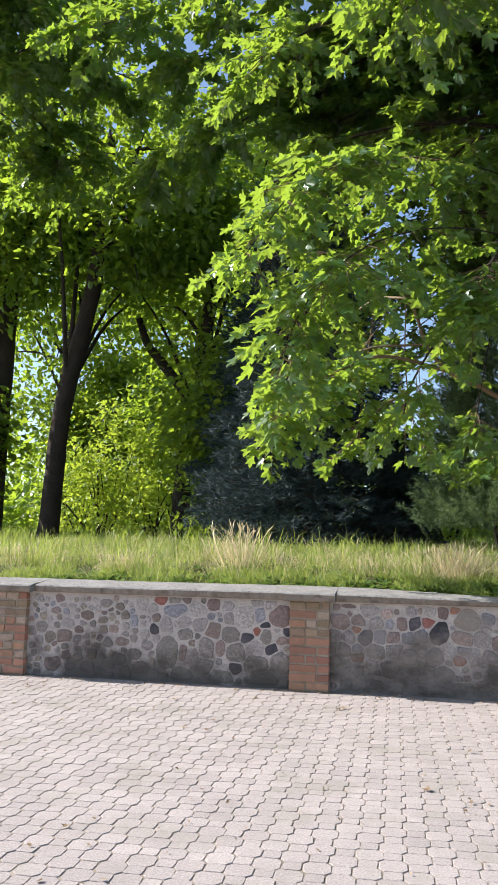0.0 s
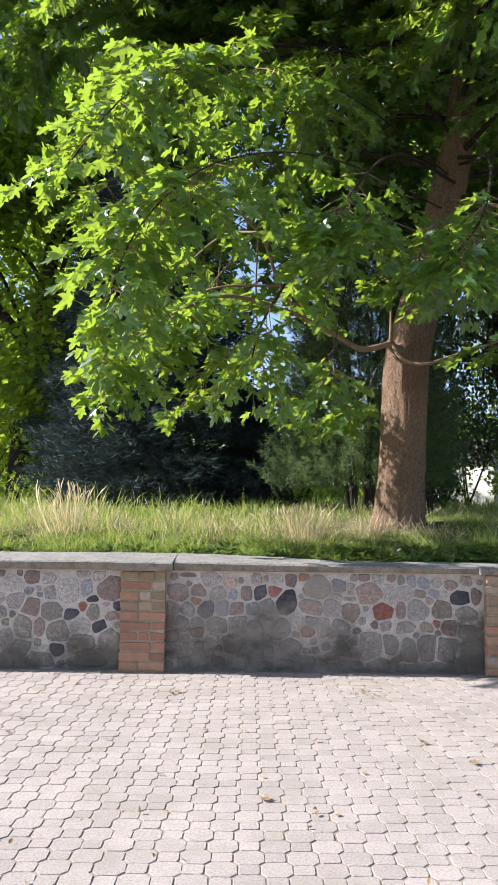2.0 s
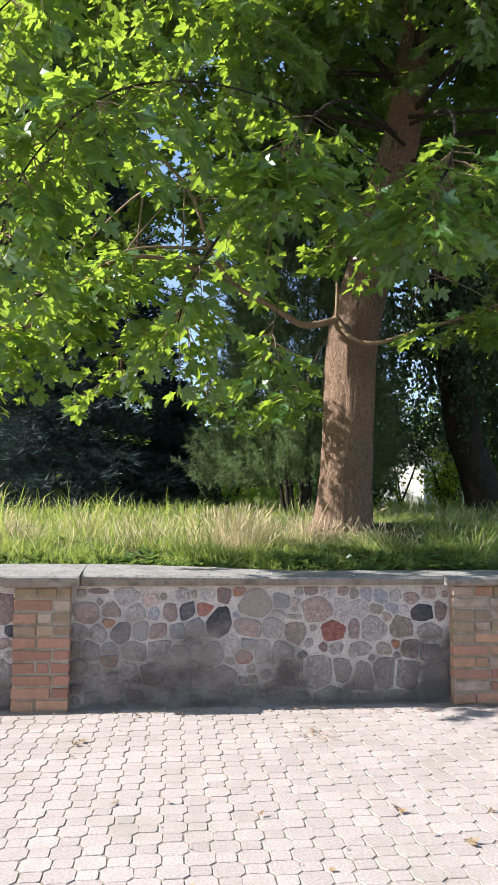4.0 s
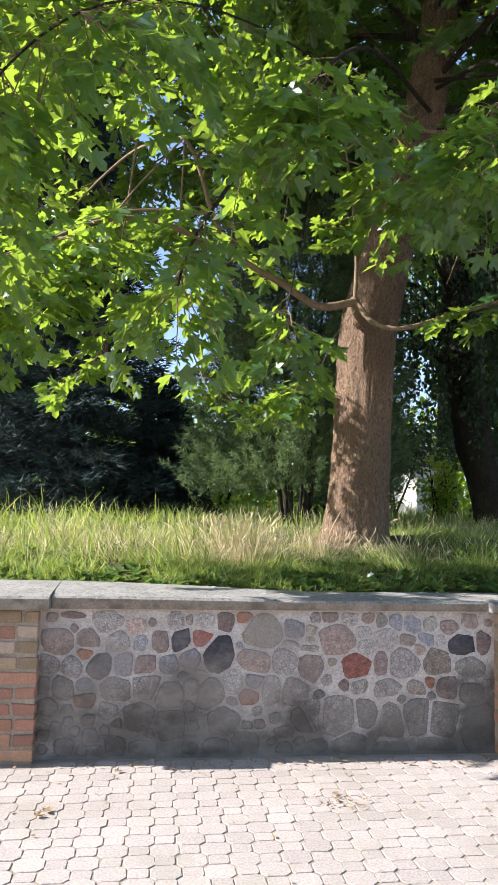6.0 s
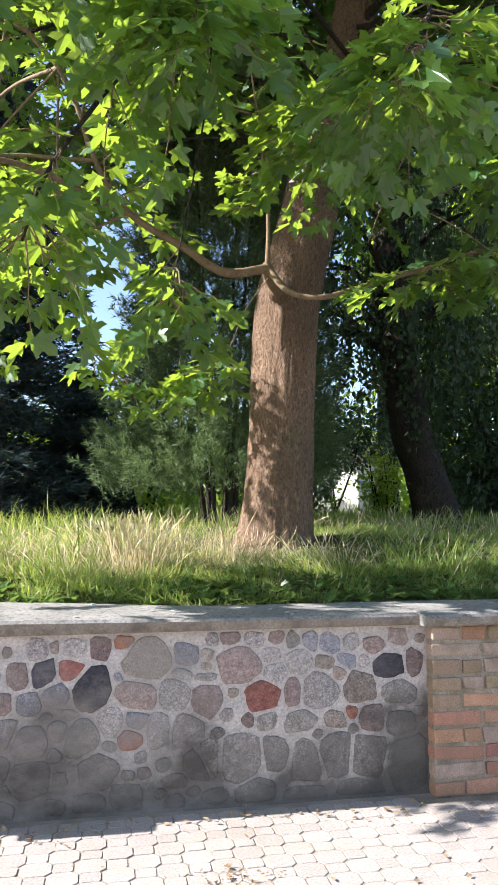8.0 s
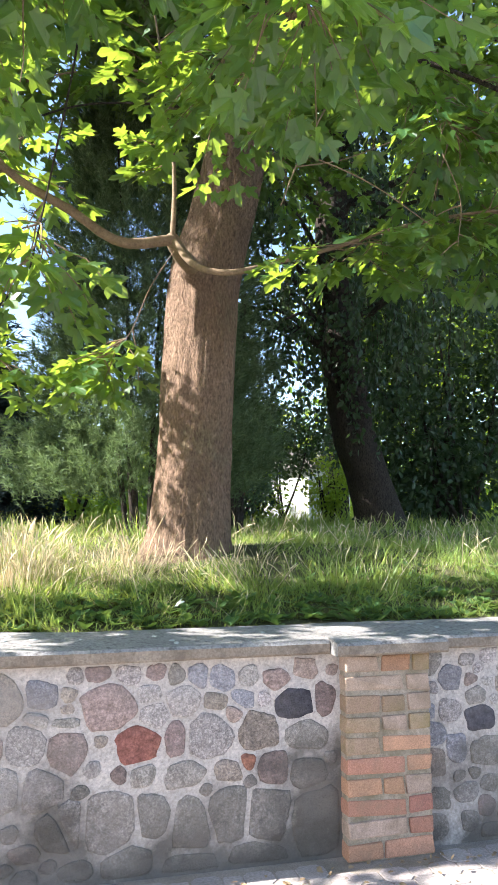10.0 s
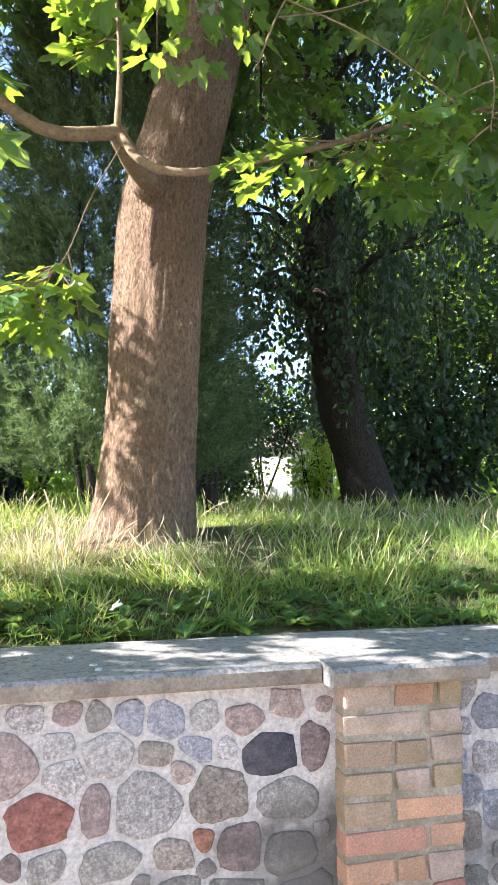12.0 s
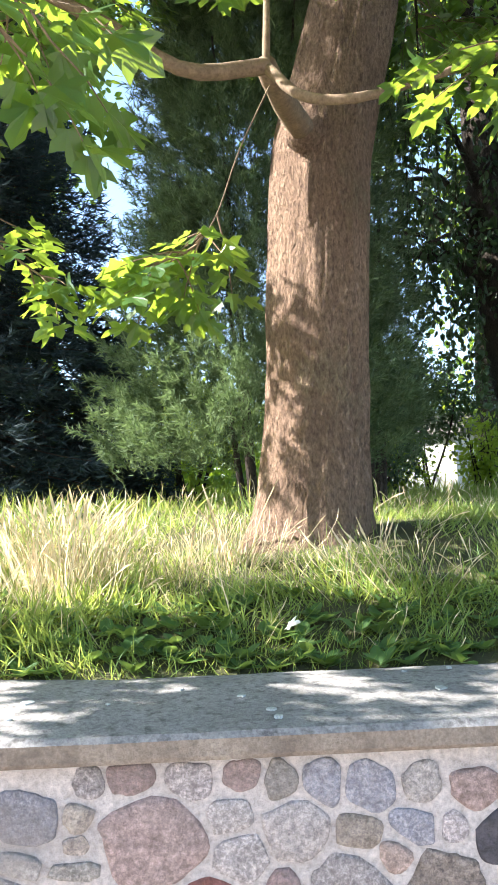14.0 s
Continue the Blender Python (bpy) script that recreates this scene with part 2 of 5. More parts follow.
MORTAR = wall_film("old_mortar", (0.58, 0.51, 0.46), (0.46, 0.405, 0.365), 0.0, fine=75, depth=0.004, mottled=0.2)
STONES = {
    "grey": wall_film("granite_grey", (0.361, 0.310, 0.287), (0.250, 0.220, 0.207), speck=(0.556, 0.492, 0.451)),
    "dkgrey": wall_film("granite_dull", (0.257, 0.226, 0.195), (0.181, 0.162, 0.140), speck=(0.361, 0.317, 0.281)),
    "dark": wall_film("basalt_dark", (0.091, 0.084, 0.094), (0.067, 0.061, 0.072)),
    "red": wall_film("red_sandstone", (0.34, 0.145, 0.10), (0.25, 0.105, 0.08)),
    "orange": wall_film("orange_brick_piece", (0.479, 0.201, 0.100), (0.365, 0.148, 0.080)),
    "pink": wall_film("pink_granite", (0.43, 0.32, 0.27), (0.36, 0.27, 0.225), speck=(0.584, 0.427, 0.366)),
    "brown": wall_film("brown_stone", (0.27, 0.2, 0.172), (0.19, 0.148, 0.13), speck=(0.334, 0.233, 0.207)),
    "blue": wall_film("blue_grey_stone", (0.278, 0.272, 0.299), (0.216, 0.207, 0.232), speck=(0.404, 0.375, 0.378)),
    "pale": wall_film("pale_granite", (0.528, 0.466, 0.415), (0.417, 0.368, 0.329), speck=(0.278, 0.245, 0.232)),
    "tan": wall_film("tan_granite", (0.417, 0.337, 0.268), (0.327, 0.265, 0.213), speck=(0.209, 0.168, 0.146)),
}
BRICKS = [
    surface("brick_orange", (0.45, 0.235, 0.15), (0.35, 0.19, 0.125), 14, 160, 0.9, 0.8, 0.004, vary=0.22, stain=(0.28, 0.18, 0.12), stain_at=(0.50, 0.74), stain_scale=11),
    surface("brick_red", (0.36, 0.18, 0.12), (0.28, 0.145, 0.105), 14, 160, 0.9, 0.8, 0.004, vary=0.22, stain=(0.24, 0.16, 0.11), stain_at=(0.50, 0.74), stain_scale=11),
    surface("brick_mossy", (0.36, 0.245, 0.165), (0.28, 0.20, 0.13), 10, 160, 0.92, 0.8, 0.004, vary=0.2, stain=(0.21, 0.165, 0.075), stain_at=(0.49, 0.70), stain_scale=9),
    surface("brick_buff", (0.45, 0.33, 0.25), (0.36, 0.265, 0.20), 14, 160, 0.9, 0.8, 0.004, vary=0.15, stain=(0.20, 0.15, 0.10), stain_at=(0.5, 0.72), stain_scale=8),
]
PIER_MORTAR = surface("pier_mortar", (0.40, 0.33, 0.26), (0.27, 0.225, 0.165), 10, 120, 0.92, 0.8, 0.006, stain=(0.16, 0.13, 0.075), stain_at=(0.5, 0.68), stain_scale=4)
BARK = bark_skin("maple_bark", (0.34, 0.228, 0.16), (0.25, 0.165, 0.117), (0.16, 0.106, 0.078), (0.24, 0.215, 0.135))
LIMB_BARK = surface("young_bark", (0.235, 0.165, 0.105), (0.165, 0.115, 0.075), 12, 70, 0.85, 0.5, 0.006)
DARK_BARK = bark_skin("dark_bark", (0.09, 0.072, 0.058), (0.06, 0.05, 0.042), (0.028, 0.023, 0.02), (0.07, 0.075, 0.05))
MAPLE = foliage("maple_leaf", (0.060, 0.142, 0.042), (0.028, 0.086, 0.036), (0.47, 0.64, 0.045), 0.45, 0.36, 0.9)
LEAF_FAR = foliage("linden_leaf", (0.095, 0.18, 0.035), (0.05, 0.105, 0.028), (0.52, 0.68, 0.04), 0.5)
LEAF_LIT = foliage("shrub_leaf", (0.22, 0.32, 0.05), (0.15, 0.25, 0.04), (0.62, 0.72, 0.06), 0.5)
SPRUCE = foliage("blue_spruce_needle", (0.058, 0.085, 0.092), (0.030, 0.050, 0.052), (0.06, 0.09, 0.06), 0.12, 0.7, 0.2)
YEW = foliage("juniper_needle", (0.19, 0.25, 0.135), (0.05, 0.085, 0.045), (0.22, 0.32, 0.10), 0.28, 0.75, 0.15, 0.5)
WILLOW = foliage("weeping_leaf", (0.052, 0.088, 0.045), (0.036, 0.064, 0.031), (0.14, 0.22, 0.055), 0.32)
PURPLE = foliage("purple_leaf", (0.16, 0.05, 0.045), (0.10, 0.03, 0.03), (0.25, 0.08, 0.05), 0.3)
GRASS = foliage("grass_blade", (0.25, 0.33, 0.085), (0.06, 0.13, 0.04), (0.60, 0.68, 0.12), 0.45, 0.5, 0.4, 0.7)
STRAW = foliage("dry_grass", (0.78, 0.66, 0.46), (0.60, 0.46, 0.27), (0.8, 0.66, 0.44), 0.4, 0.6)
WEED = foliage("weed_leaf", (0.10, 0.18, 0.06), (0.06, 0.125, 0.04), (0.28, 0.4, 0.07), 0.35)
LITTER = foliage("dry_leaf", (0.36, 0.26, 0.15), (0.20, 0.135, 0.08), (0.4, 0.28, 0.14), 0.2, 0.7)
WHITE = surface("whitewash", (0.66, 0.65, 0.62), (0.54, 0.53, 0.50), 1.5, 60, 0.9, 0.3, 0.003)
ROOF = surface("roof_tile", (0.13, 0.115, 0.10), (0.09, 0.08, 0.07), 3, 50, 0.9, 0.5, 0.01)
PALE_LEAF = foliage("pale_leaf", (0.7, 0.72, 0.66), (0.65, 0.66, 0.6), (0.7, 0.72, 0.6), 0.3)

# ---- ground ----
WALL_Y = 8.5                       # front of the stone panels
COPE_Z = 0.89


def lawn_z(x, y):
    rise = np.interp(y, [8.7, 8.95, 9.2, 9.8, 10.6, 13, 20, 40], [0.84, 0.87, 0.94, 1.07, 1.18, 1.26, 1.34, 1.46])
    return rise + 0.03 * np.sin(x * 1.3 + y) * np.clip(y - 8.9, 0, 1) + 0.02 * np.sin(x * 3.1 - y * 2.3) * np.clip(y - 8.9, 0, 1)


def ground_sheet():
    """One sheet to the horizon: the paved level, the step under the wall, the raised lawn."""
    xs = np.concatenate([[-900, -300, -100, -40, -20], np.arange(-14, 14.01, 0.25), [20, 40, 100, 300, 900]])
    low = np.array([-900, -300, -60, -20, -8, 0, 4, 8.69])
    high = np.concatenate([np.arange(8.7, 14, 0.2), [15, 16, 18, 20, 24, 30, 40, 100, 300, 900]])
    ys = np.concatenate([low, high])
    v = np.array([(x, y, -0.0038 if y < 8.695 else float(lawn_z(x, y)) if abs(x) < 15 else float(np.interp(y, [8.7, 20, 40], [0.86, 1.36, 1.5]))) for y in ys for x in xs])
    n = len(xs)
    f = [(j * n + i, j * n + i + 1, (j + 1) * n + i + 1, (j + 1) * n + i) for j in range(len(ys) - 1) for i in range(n - 1)]
    me = fast_mesh("ground", v, f)
    me.materials.append(SAND)
    me.materials.append(SOIL)
    k = (len(low) - 1) * (n - 1)
    me.polygons.foreach_set("material_index", [0] * k + [1] * (len(f) - k))
    ob = new("ground", me)
    return tagged(ob, "sandy joints below the paving and a grassy raised lawn", "ground", kind="structure")


ground_sheet()

# ---- the wall ----
PIERS = [(-6.92, -6.54), (-4.12, -3.74), (-1.02, -0.645), (2.04, 2.425), (5.10, 5.485), (8.2, 8.58)]
PIER_Y = 8.43

wall = tagged(new("wall_north"), "low retaining wall of mixed fieldstones set in pale mortar", "wall", kind="structure")
core = bmesh.new()
box(core, -14, 14, WALL_Y + 0.004, 8.86, -0.05, 0.835)
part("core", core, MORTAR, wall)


def clip_half(poly, a, b, c):
    """The part of a polygon where a x + b z <= c."""
    out = []
    for i in range(len(poly)):
        p, q = poly[i], poly[(i + 1) % len(poly)]
        dp, dq = a * p[0] + b * p[1] - c, a * q[0] + b * q[1] - c
        if dp <= 0:
            out.append(p)
        if (dp < 0 < dq) or (dq < 0 < dp):
            u = dp / (dp - dq)
            out.append((p[0] + u * (q[0] - p[0]), p[1] + u * (q[1] - p[1])))
    return out


def cut_corners(poly, k=0.17):
    out = []
    for i in range(len(poly)):
        p, q = poly[i], poly[(i + 1) % len(poly)]
        out += [(p[0] + k * (q[0] - p[0]), p[1] + k * (q[1] - p[1])), (q[0] - k * (q[0] - p[0]), q[1] - k * (q[1] - p[1]))]
    return out


def stone_mesh(poly, proud):
    """A fieldstone: its outline, a rounded shoulder and an uneven face."""
    cx, cz = np.mean(poly, axis=0)
    n = len(poly)
    v, rings = [], ((1.0, 0.006), (0.965, -proud * 0.55), (0.90, -proud), (0.5, -proud * 1.08))
    for s, y in rings:
        for x, z in poly:
            w = noise.noise(Vector((x * 23, z * 23, s * 3))) * 0.0035
            e = 1 + 0.10 * noise.noise(Vector((x * 40, z * 40, 1.7)))
            v.append(((x - cx) * s * e, y + (w if s < 0.95 else 0), (z - cz) * s * e))
    v.append((0, -proud * 1.15, 0))
    f = [(r * n + i, r * n + (i + 1) % n, (r + 1) * n + (i + 1) % n, (r + 1) * n + i) for r in range(3) for i in range(n)]
    f += [(3 * n + i, 3 * n + (i + 1) % n, 4 * n) for i in range(n)]
    me = fast_mesh("stone", v, f, smooth=True)
    return me, cx, cz


def ellipse_reach(st, dx, dz):
    return math.hypot(st[2] * dx, st[3] * dz)


def stone_panel(x0, x1, known, gap, seed):
    """Stones packed between two piers: the striking ones in their places, others fill the rest."""
    r = random.Random(seed)
    seeds = [(x, z, a * 1.2, b * 1.2, k) for x, z, a, b, k in known if x0 + 0.01 < x < x1 - 0.01]
    for _ in range(7000):
        x, z = r.uniform(x0 + 0.03, x1 - 0.03), r.uniform(0.03, 0.79)
        s = r.choice((0.028, 0.036, 0.045, 0.055, 0.065) if z > 0.5 else (0.035, 0.05, 0.06, 0.07, 0.08))
        st = (x, z, s * r.uniform(0.85, 1.3), s * r.uniform(0.75, 1.1), "")
        free = True
        for o in seeds:
            d = math.hypot(o[0] - x, o[1] - z)
            if d < 0.3:
                dx, dz = (o[0] - x) / (d + 1e-6), (o[1] - z) / (d + 1e-6)
                if d < 0.94 * (ellipse_reach(st, dx, dz) + ellipse_reach(o, dx, dz)):
                    free = False
                    break
        if free:
            kinds = ("grey", "dkgrey", "brown", "blue", "grey", "pale", "tan", "dkgrey", "pink", "grey", "tan", "brown") if z > 0.4 else ("dkgrey", "grey", "dkgrey", "brown", "dkgrey", "tan")
            seeds.append(st[:4] + (r.choice(kinds),))
    for i, (x, z, hw, hh, k) in enumerate(seeds):
        ph = [r.uniform(0, math.tau) for _ in range(3)]
        power = r.uniform(0.62, 0.95)
        poly = []
        for j in range(18):
            a = j * math.tau / 18
            c, q = math.cos(a), math.sin(a)
            w = 1.0 + 0.07 * math.sin(2 * a + ph[0]) + 0.06 * math.sin(3 * a + ph[1]) + 0.035 * math.sin(5 * a + ph[2])
            poly.append((x + hw * w * math.copysign(abs(c) ** power, c), z + hh * w * math.copysign(abs(q) ** power, q)))
        for a, b in (((-1, 0), -(x0 + 0.004)), ((1, 0), x1 - 0.004), ((0, -1), -0.012), ((0, 1), 0.818)):
            poly = clip_half(poly, a[0], a[1], b)
        for j, o in enumerate(seeds):
            d = math.hypot(o[0] - x, o[1] - z)
            if j != i and 1e-4 < d < 0.3:
                dx, dz = (o[0] - x) / d, (o[1] - z) / d
                mine, other = ellipse_reach((0, 0, hw, hh), dx, dz), ellipse_reach(o, dx, dz)
                if mine + other > d * 0.93:
                    poly = clip_half(poly, dx, dz, dx * x + dz * z + d * mine / (mine + other) - gap * 0.7)
                    if len(poly) < 3:
                        break
        if len(poly) < 3:
            continue
        poly = [(px + r.uniform(-1, 1) * 0.003, pz + r.uniform(-1, 1) * 0.003) for px, pz in poly]
        merged = [poly[0]]
        for q in poly[1:]:
            if math.hypot(q[0] - merged[-1][0], q[1] - merged[-1][1]) > 0.010:
                merged.append(q)
        if len(merged) < 4:
            continue
        me, cx, cz = stone_mesh(cut_corners(merged, 0.24), r.uniform(0.0025, 0.007))
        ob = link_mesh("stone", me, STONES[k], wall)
        ob.location = (cx, WALL_Y + 0.002, cz)


MIDDLE_A = [(-0.463, 0.791, 0.06, 0.018, "brown"), (-0.265, 0.754, 0.079, 0.057, "grey"), (-0.111, 0.723, 0.058, 0.048, "pink"), (-0.015, 0.752, 0.022, 0.024, "brown"), (0.12, 0.762, 0.043, 0.051, "grey"),
            (0.293, 0.763, 0.055, 0.039, "pale"), (0.408, 0.77, 0.047, 0.058, "brown"), (0.517, 0.783, 0.043, 0.029, "orange"), (-0.453, 0.718, 0.022, 0.022, "brown"), (-0.551, 0.643, 0.087, 0.072, "brown"),
            (-0.375, 0.659, 0.06, 0.053, "brown"), (-0.197, 0.647, 0.07, 0.06, "grey"), (-0.385, 0.577, 0.047, 0.031, "orange"), (-0.085, 0.64, 0.038, 0.045, "blue"), (0.043, 0.641, 0.045, 0.06, "brown"),
            (0.153, 0.65, 0.062, 0.064, "dark"), (0.27, 0.66, 0.059, 0.045, "red"), (0.374, 0.577, 0.079, 0.096, "dark")]
MIDDLE_B = [(0.632, 0.693, 0.11, 0.094, "tan"), (0.809, 0.717, 0.057, 0.048, "blue"), (0.794, 0.626, 0.054, 0.026, "pale"), (0.204, 0.555, 0.056, 0.057, "blue"), (0.083, 0.517, 0.061, 0.051, "blue"),
            (-0.592, 0.518, 0.066, 0.053, "grey"), (-0.457, 0.502, 0.062, 0.056, "grey"), (-0.306, 0.508, 0.076, 0.062, "dark"), (-0.177, 0.517, 0.058, 0.066, "blue"), (-0.046, 0.508, 0.064, 0.056, "brown"),
            (0.595, 0.532, 0.092, 0.067, "pink"), (0.762, 0.532, 0.087, 0.077, "grey"), (0.912, 0.603, 0.057, 0.026, "dkgrey"), (0.906, 0.506, 0.078, 0.084, "brown"), (-0.39, 0.405, 0.044, 0.038, "blue"),
            (-0.617, 0.4, 0.04, 0.053, "dkgrey"), (-0.508, 0.39, 0.056, 0.065, "dkgrey"), (-0.38, 0.318, 0.05, 0.037, "orange")]
MIDDLE_C = [(-0.035, 0.398, 0.073, 0.066, "grey"), (-0.21, 0.383, 0.075, 0.066, "dkgrey"), (0.094, 0.343, 0.083, 0.072, "dkgrey"), (0.222, 0.39, 0.046, 0.047, "grey"), (0.327, 0.355, 0.081, 0.073, "dkgrey"),
            (0.466, 0.421, 0.059, 0.067, "grey"), (0.55, 0.341, 0.053, 0.045, "orange"), (0.581, 0.42, 0.056, 0.045, "blue"), (0.688, 0.378, 0.056, 0.074, "grey"), (0.821, 0.365, 0.07, 0.083, "pale"),
            (0.406, 0.199, 0.081, 0.073, "dkgrey"), (0.1, 0.181, 0.08, 0.081, "dkgrey"), (-0.077, 0.226, 0.079, 0.071, "dkgrey"), (0.9, 0.217, 0.087, 0.08, "dkgrey")]
NEAR_A = [(1.15, 0.777, 0.042, 0.036, "grey"), (1.26, 0.786, 0.034, 0.03, "brown"), (1.34, 0.767, 0.031, 0.041, "dkgrey"), (1.43, 0.761, 0.038, 0.042, "blue"), (1.53, 0.746, 0.048, 0.048, "blue"),
            (1.64, 0.749, 0.039, 0.038, "pale"), (1.76, 0.732, 0.054, 0.037, "pink"), (1.89, 0.774, 0.045, 0.041, "pink"), (1.23, 0.701, 0.047, 0.028, "grey"), (1.37, 0.665, 0.063, 0.06, "pale"),
            (1.5, 0.659, 0.043, 0.035, "tan"), (1.62, 0.66, 0.044, 0.032, "blue"), (1.71, 0.657, 0.03, 0.029, "grey"), (1.84, 0.63, 0.078, 0.057, "dark"), (1.97, 0.64, 0.041, 0.065, "brown"),
            (1.075, 0.66, 0.105, 0.076, "pink"), (1.25, 0.616, 0.058, 0.04, "grey"), (1.34, 0.519, 0.036, 0.065, "brown")]
NEAR_B = [(1.48, 0.521, 0.079, 0.085, "grey"), (1.58, 0.598, 0.034, 0.029, "pink"), (1.68, 0.53, 0.07, 0.068, "tan"), (1.89, 0.497, 0.078, 0.053, "dkgrey"), (1.19, 0.501, 0.079, 0.067, "red"),
            (1.64, 0.407, 0.032, 0.027, "red"), (1.74, 0.369, 0.061, 0.065, "brown"), (1.9, 0.343, 0.072, 0.058, "dkgrey"), (1.56, 0.378, 0.057, 0.037, "tan"), (1.38, 0.38, 0.07, 0.049, "dkgrey"),
            (1.21, 0.391, 0.044, 0.039, "dkgrey")]
NEAR_C = [(0.939, 0.783, 0.029, 0.0325, "grey"), (1.03, 0.788, 0.041, 0.0355, "brown")]
LOW_A = [(1.08, 0.216, 0.101, 0.11, "dkgrey"), (1.25, 0.228, 0.059, 0.076, "dkgrey"), (1.41, 0.179, 0.074, 0.096, "dkgrey"), (1.55, 0.216, 0.081, 0.094, "dkgrey"), (1.72, 0.201, 0.085, 0.1, "dkgrey"),
            (1.94, 0.161, 0.108, 0.125, "dkgrey"), (0.904, 0.219, 0.07, 0.083, "grey"), (1.15, 0.064, 0.083, 0.052, "dkgrey"), (1.4, 0.032, 0.091, 0.048, "dkgrey"), (1.68, 0.034, 0.102, 0.053, "dkgrey")]
WESTERN_A = [(-2.32, 0.791, 0.061, 0.047, "red"), (-2.19, 0.789, 0.056, 0.032, "dkgrey"), (-2.06, 0.801, 0.04, 0.037, "brown"), (-1.89, 0.789, 0.028, 0.027, "dkgrey"), (-1.79, 0.766, 0.061, 0.057, "brown"),
            (-1.94, 0.699, 0.076, 0.074, "pale"), (-2.18, 0.69, 0.126, 0.059, "blue"), (-1.64, 0.749, 0.055, 0.042, "grey"), (-1.49, 0.653, 0.096, 0.094, "pale"), (-1.34, 0.804, 0.06, 0.044, "grey"),
            (-1.22, 0.781, 0.055, 0.042, "grey"), (-1.32, 0.671, 0.05, 0.069, "blue"), (-1.12, 0.675, 0.106, 0.089, "brown"), (-1.27, 0.583, 0.05, 0.027, "dark"), (-1.04, 0.524, 0.043, 0.037, "dark"),
            (-1.62, 0.631, 0.055, 0.054, "grey"), (-2.26, 0.555, 0.06, 0.074, "grey"), (-2.1, 0.577, 0.091, 0.054, "pale")]
WESTERN_B = [(-1.92, 0.571, 0.076, 0.064, "grey"), (-1.79, 0.504, 0.071, 0.073, "brown"), (-2.39, 0.498, 0.04, 0.049, "dark"), (-1.61, 0.474, 0.085, 0.069, "dkgrey"), (-1.35, 0.518, 0.032, 0.035, "red"),
            (-1.44, 0.452, 0.06, 0.044, "dark"), (-1.26, 0.461, 0.05, 0.074, "dkgrey"), (-1.21, 0.354, 0.06, 0.054, "dark"), (-2.07, 0.47, 0.066, 0.05, "dkgrey"), (-1.37, 0.37, 0.095, 0.048, "grey"),
            (-1.55, 0.303, 0.09, 0.093, "dkgrey"), (-1.71, 0.344, 0.045, 0.068, "brown"), (-1.85, 0.341, 0.071, 0.107, "dkgrey"), (-1.99, 0.26, 0.068, 0.066, "pale"), (-2.24, 0.284, 0.116, 0.128, "dkgrey"),
            (-1.86, 0.17, 0.08, 0.078, "dkgrey"), (-1.14, 0.234, 0.1, 0.093, "dkgrey"), (-1.56, 0.166, 0.06, 0.053, "dark")]
WESTERN_C = [(-1.33, 0.205, 0.13, 0.073, "dkgrey"), (-2.09, 0.283, 0.05, 0.073, "brown"), (-2.1, 0.077, 0.105, 0.054, "dkgrey"), (-1.7, 0.076, 0.125, 0.058, "dkgrey"), (-1.3, 0.079, 0.149, 0.054, "dkgrey")]
EASTERN = [(2.56, 0.70, 0.055, 0.05, "blue"), (2.55, 0.56, 0.05, 0.045, "grey"), (2.70, 0.52, 0.06, 0.05, "dark"), (2.58, 0.40, 0.045, 0.05, "blue")]


def coping(x0, x1, y0, y1, seed):
    """A cast coping slab with worn edges."""
    n = max(2, int((x1 - x0) / 0.06))
    prof = [(y0 + 0.006, 0.832), (y0, 0.842), (y0, 0.876), (y0 + 0.012, 0.888), (y0 + 0.12, 0.893), (y1 - 0.1, 0.893), (y1 - 0.01, 0.886), (y1, 0.87), (y1, 0.832)]
    v = []
    for i in range(n + 1):
        x = x0 + (x1 - x0) * i / n
        for j, (y, z) in enumerate(prof):
            k = noise.noise(Vector((x * 9, j * 1.3, seed))) * 0.0035 + noise.noise(Vector((x * 2, j * 0.5, seed + 5))) * 0.003
            rise = float(np.interp(x, [-0.2, 0.9], [0.045, 0.010])) * max(0, y - y0) / (y1 - y0) + float(np.interp(x, [-2.6, -0.8, 1.0], [0.012, 0.02, 0.0]))
            v.append((x, y + (k if 0 < j < 4 else 0), z + (k * 0.8 if 2 < j < 7 else 0) + (rise if 1 < j < 8 else 0)))
    m = len(prof)
    f = [(i * m + j, (i + 1) * m + j, (i + 1) * m + (j + 1) % m, i * m + (j + 1) % m) for i in range(n) for j in range(m)]
    f += [tuple(range(m - 1, -1, -1)), tuple(range(n * m, n * m + m))]
    ob = link_mesh("coping_slab", fast_mesh("coping_slab", np.array(v), [q[::-1] for q in f]), COPING)
    ob.data.materials.append(COPING_EDGE)
    ob.data.polygons.foreach_set("material_index", [1 if k < n * m and k % m < 2 else 0 for k in range(len(f))])
    return tagged(ob, "weathered grey concrete coping slab with lichen spots", "coping", "coping slabs on the wall")


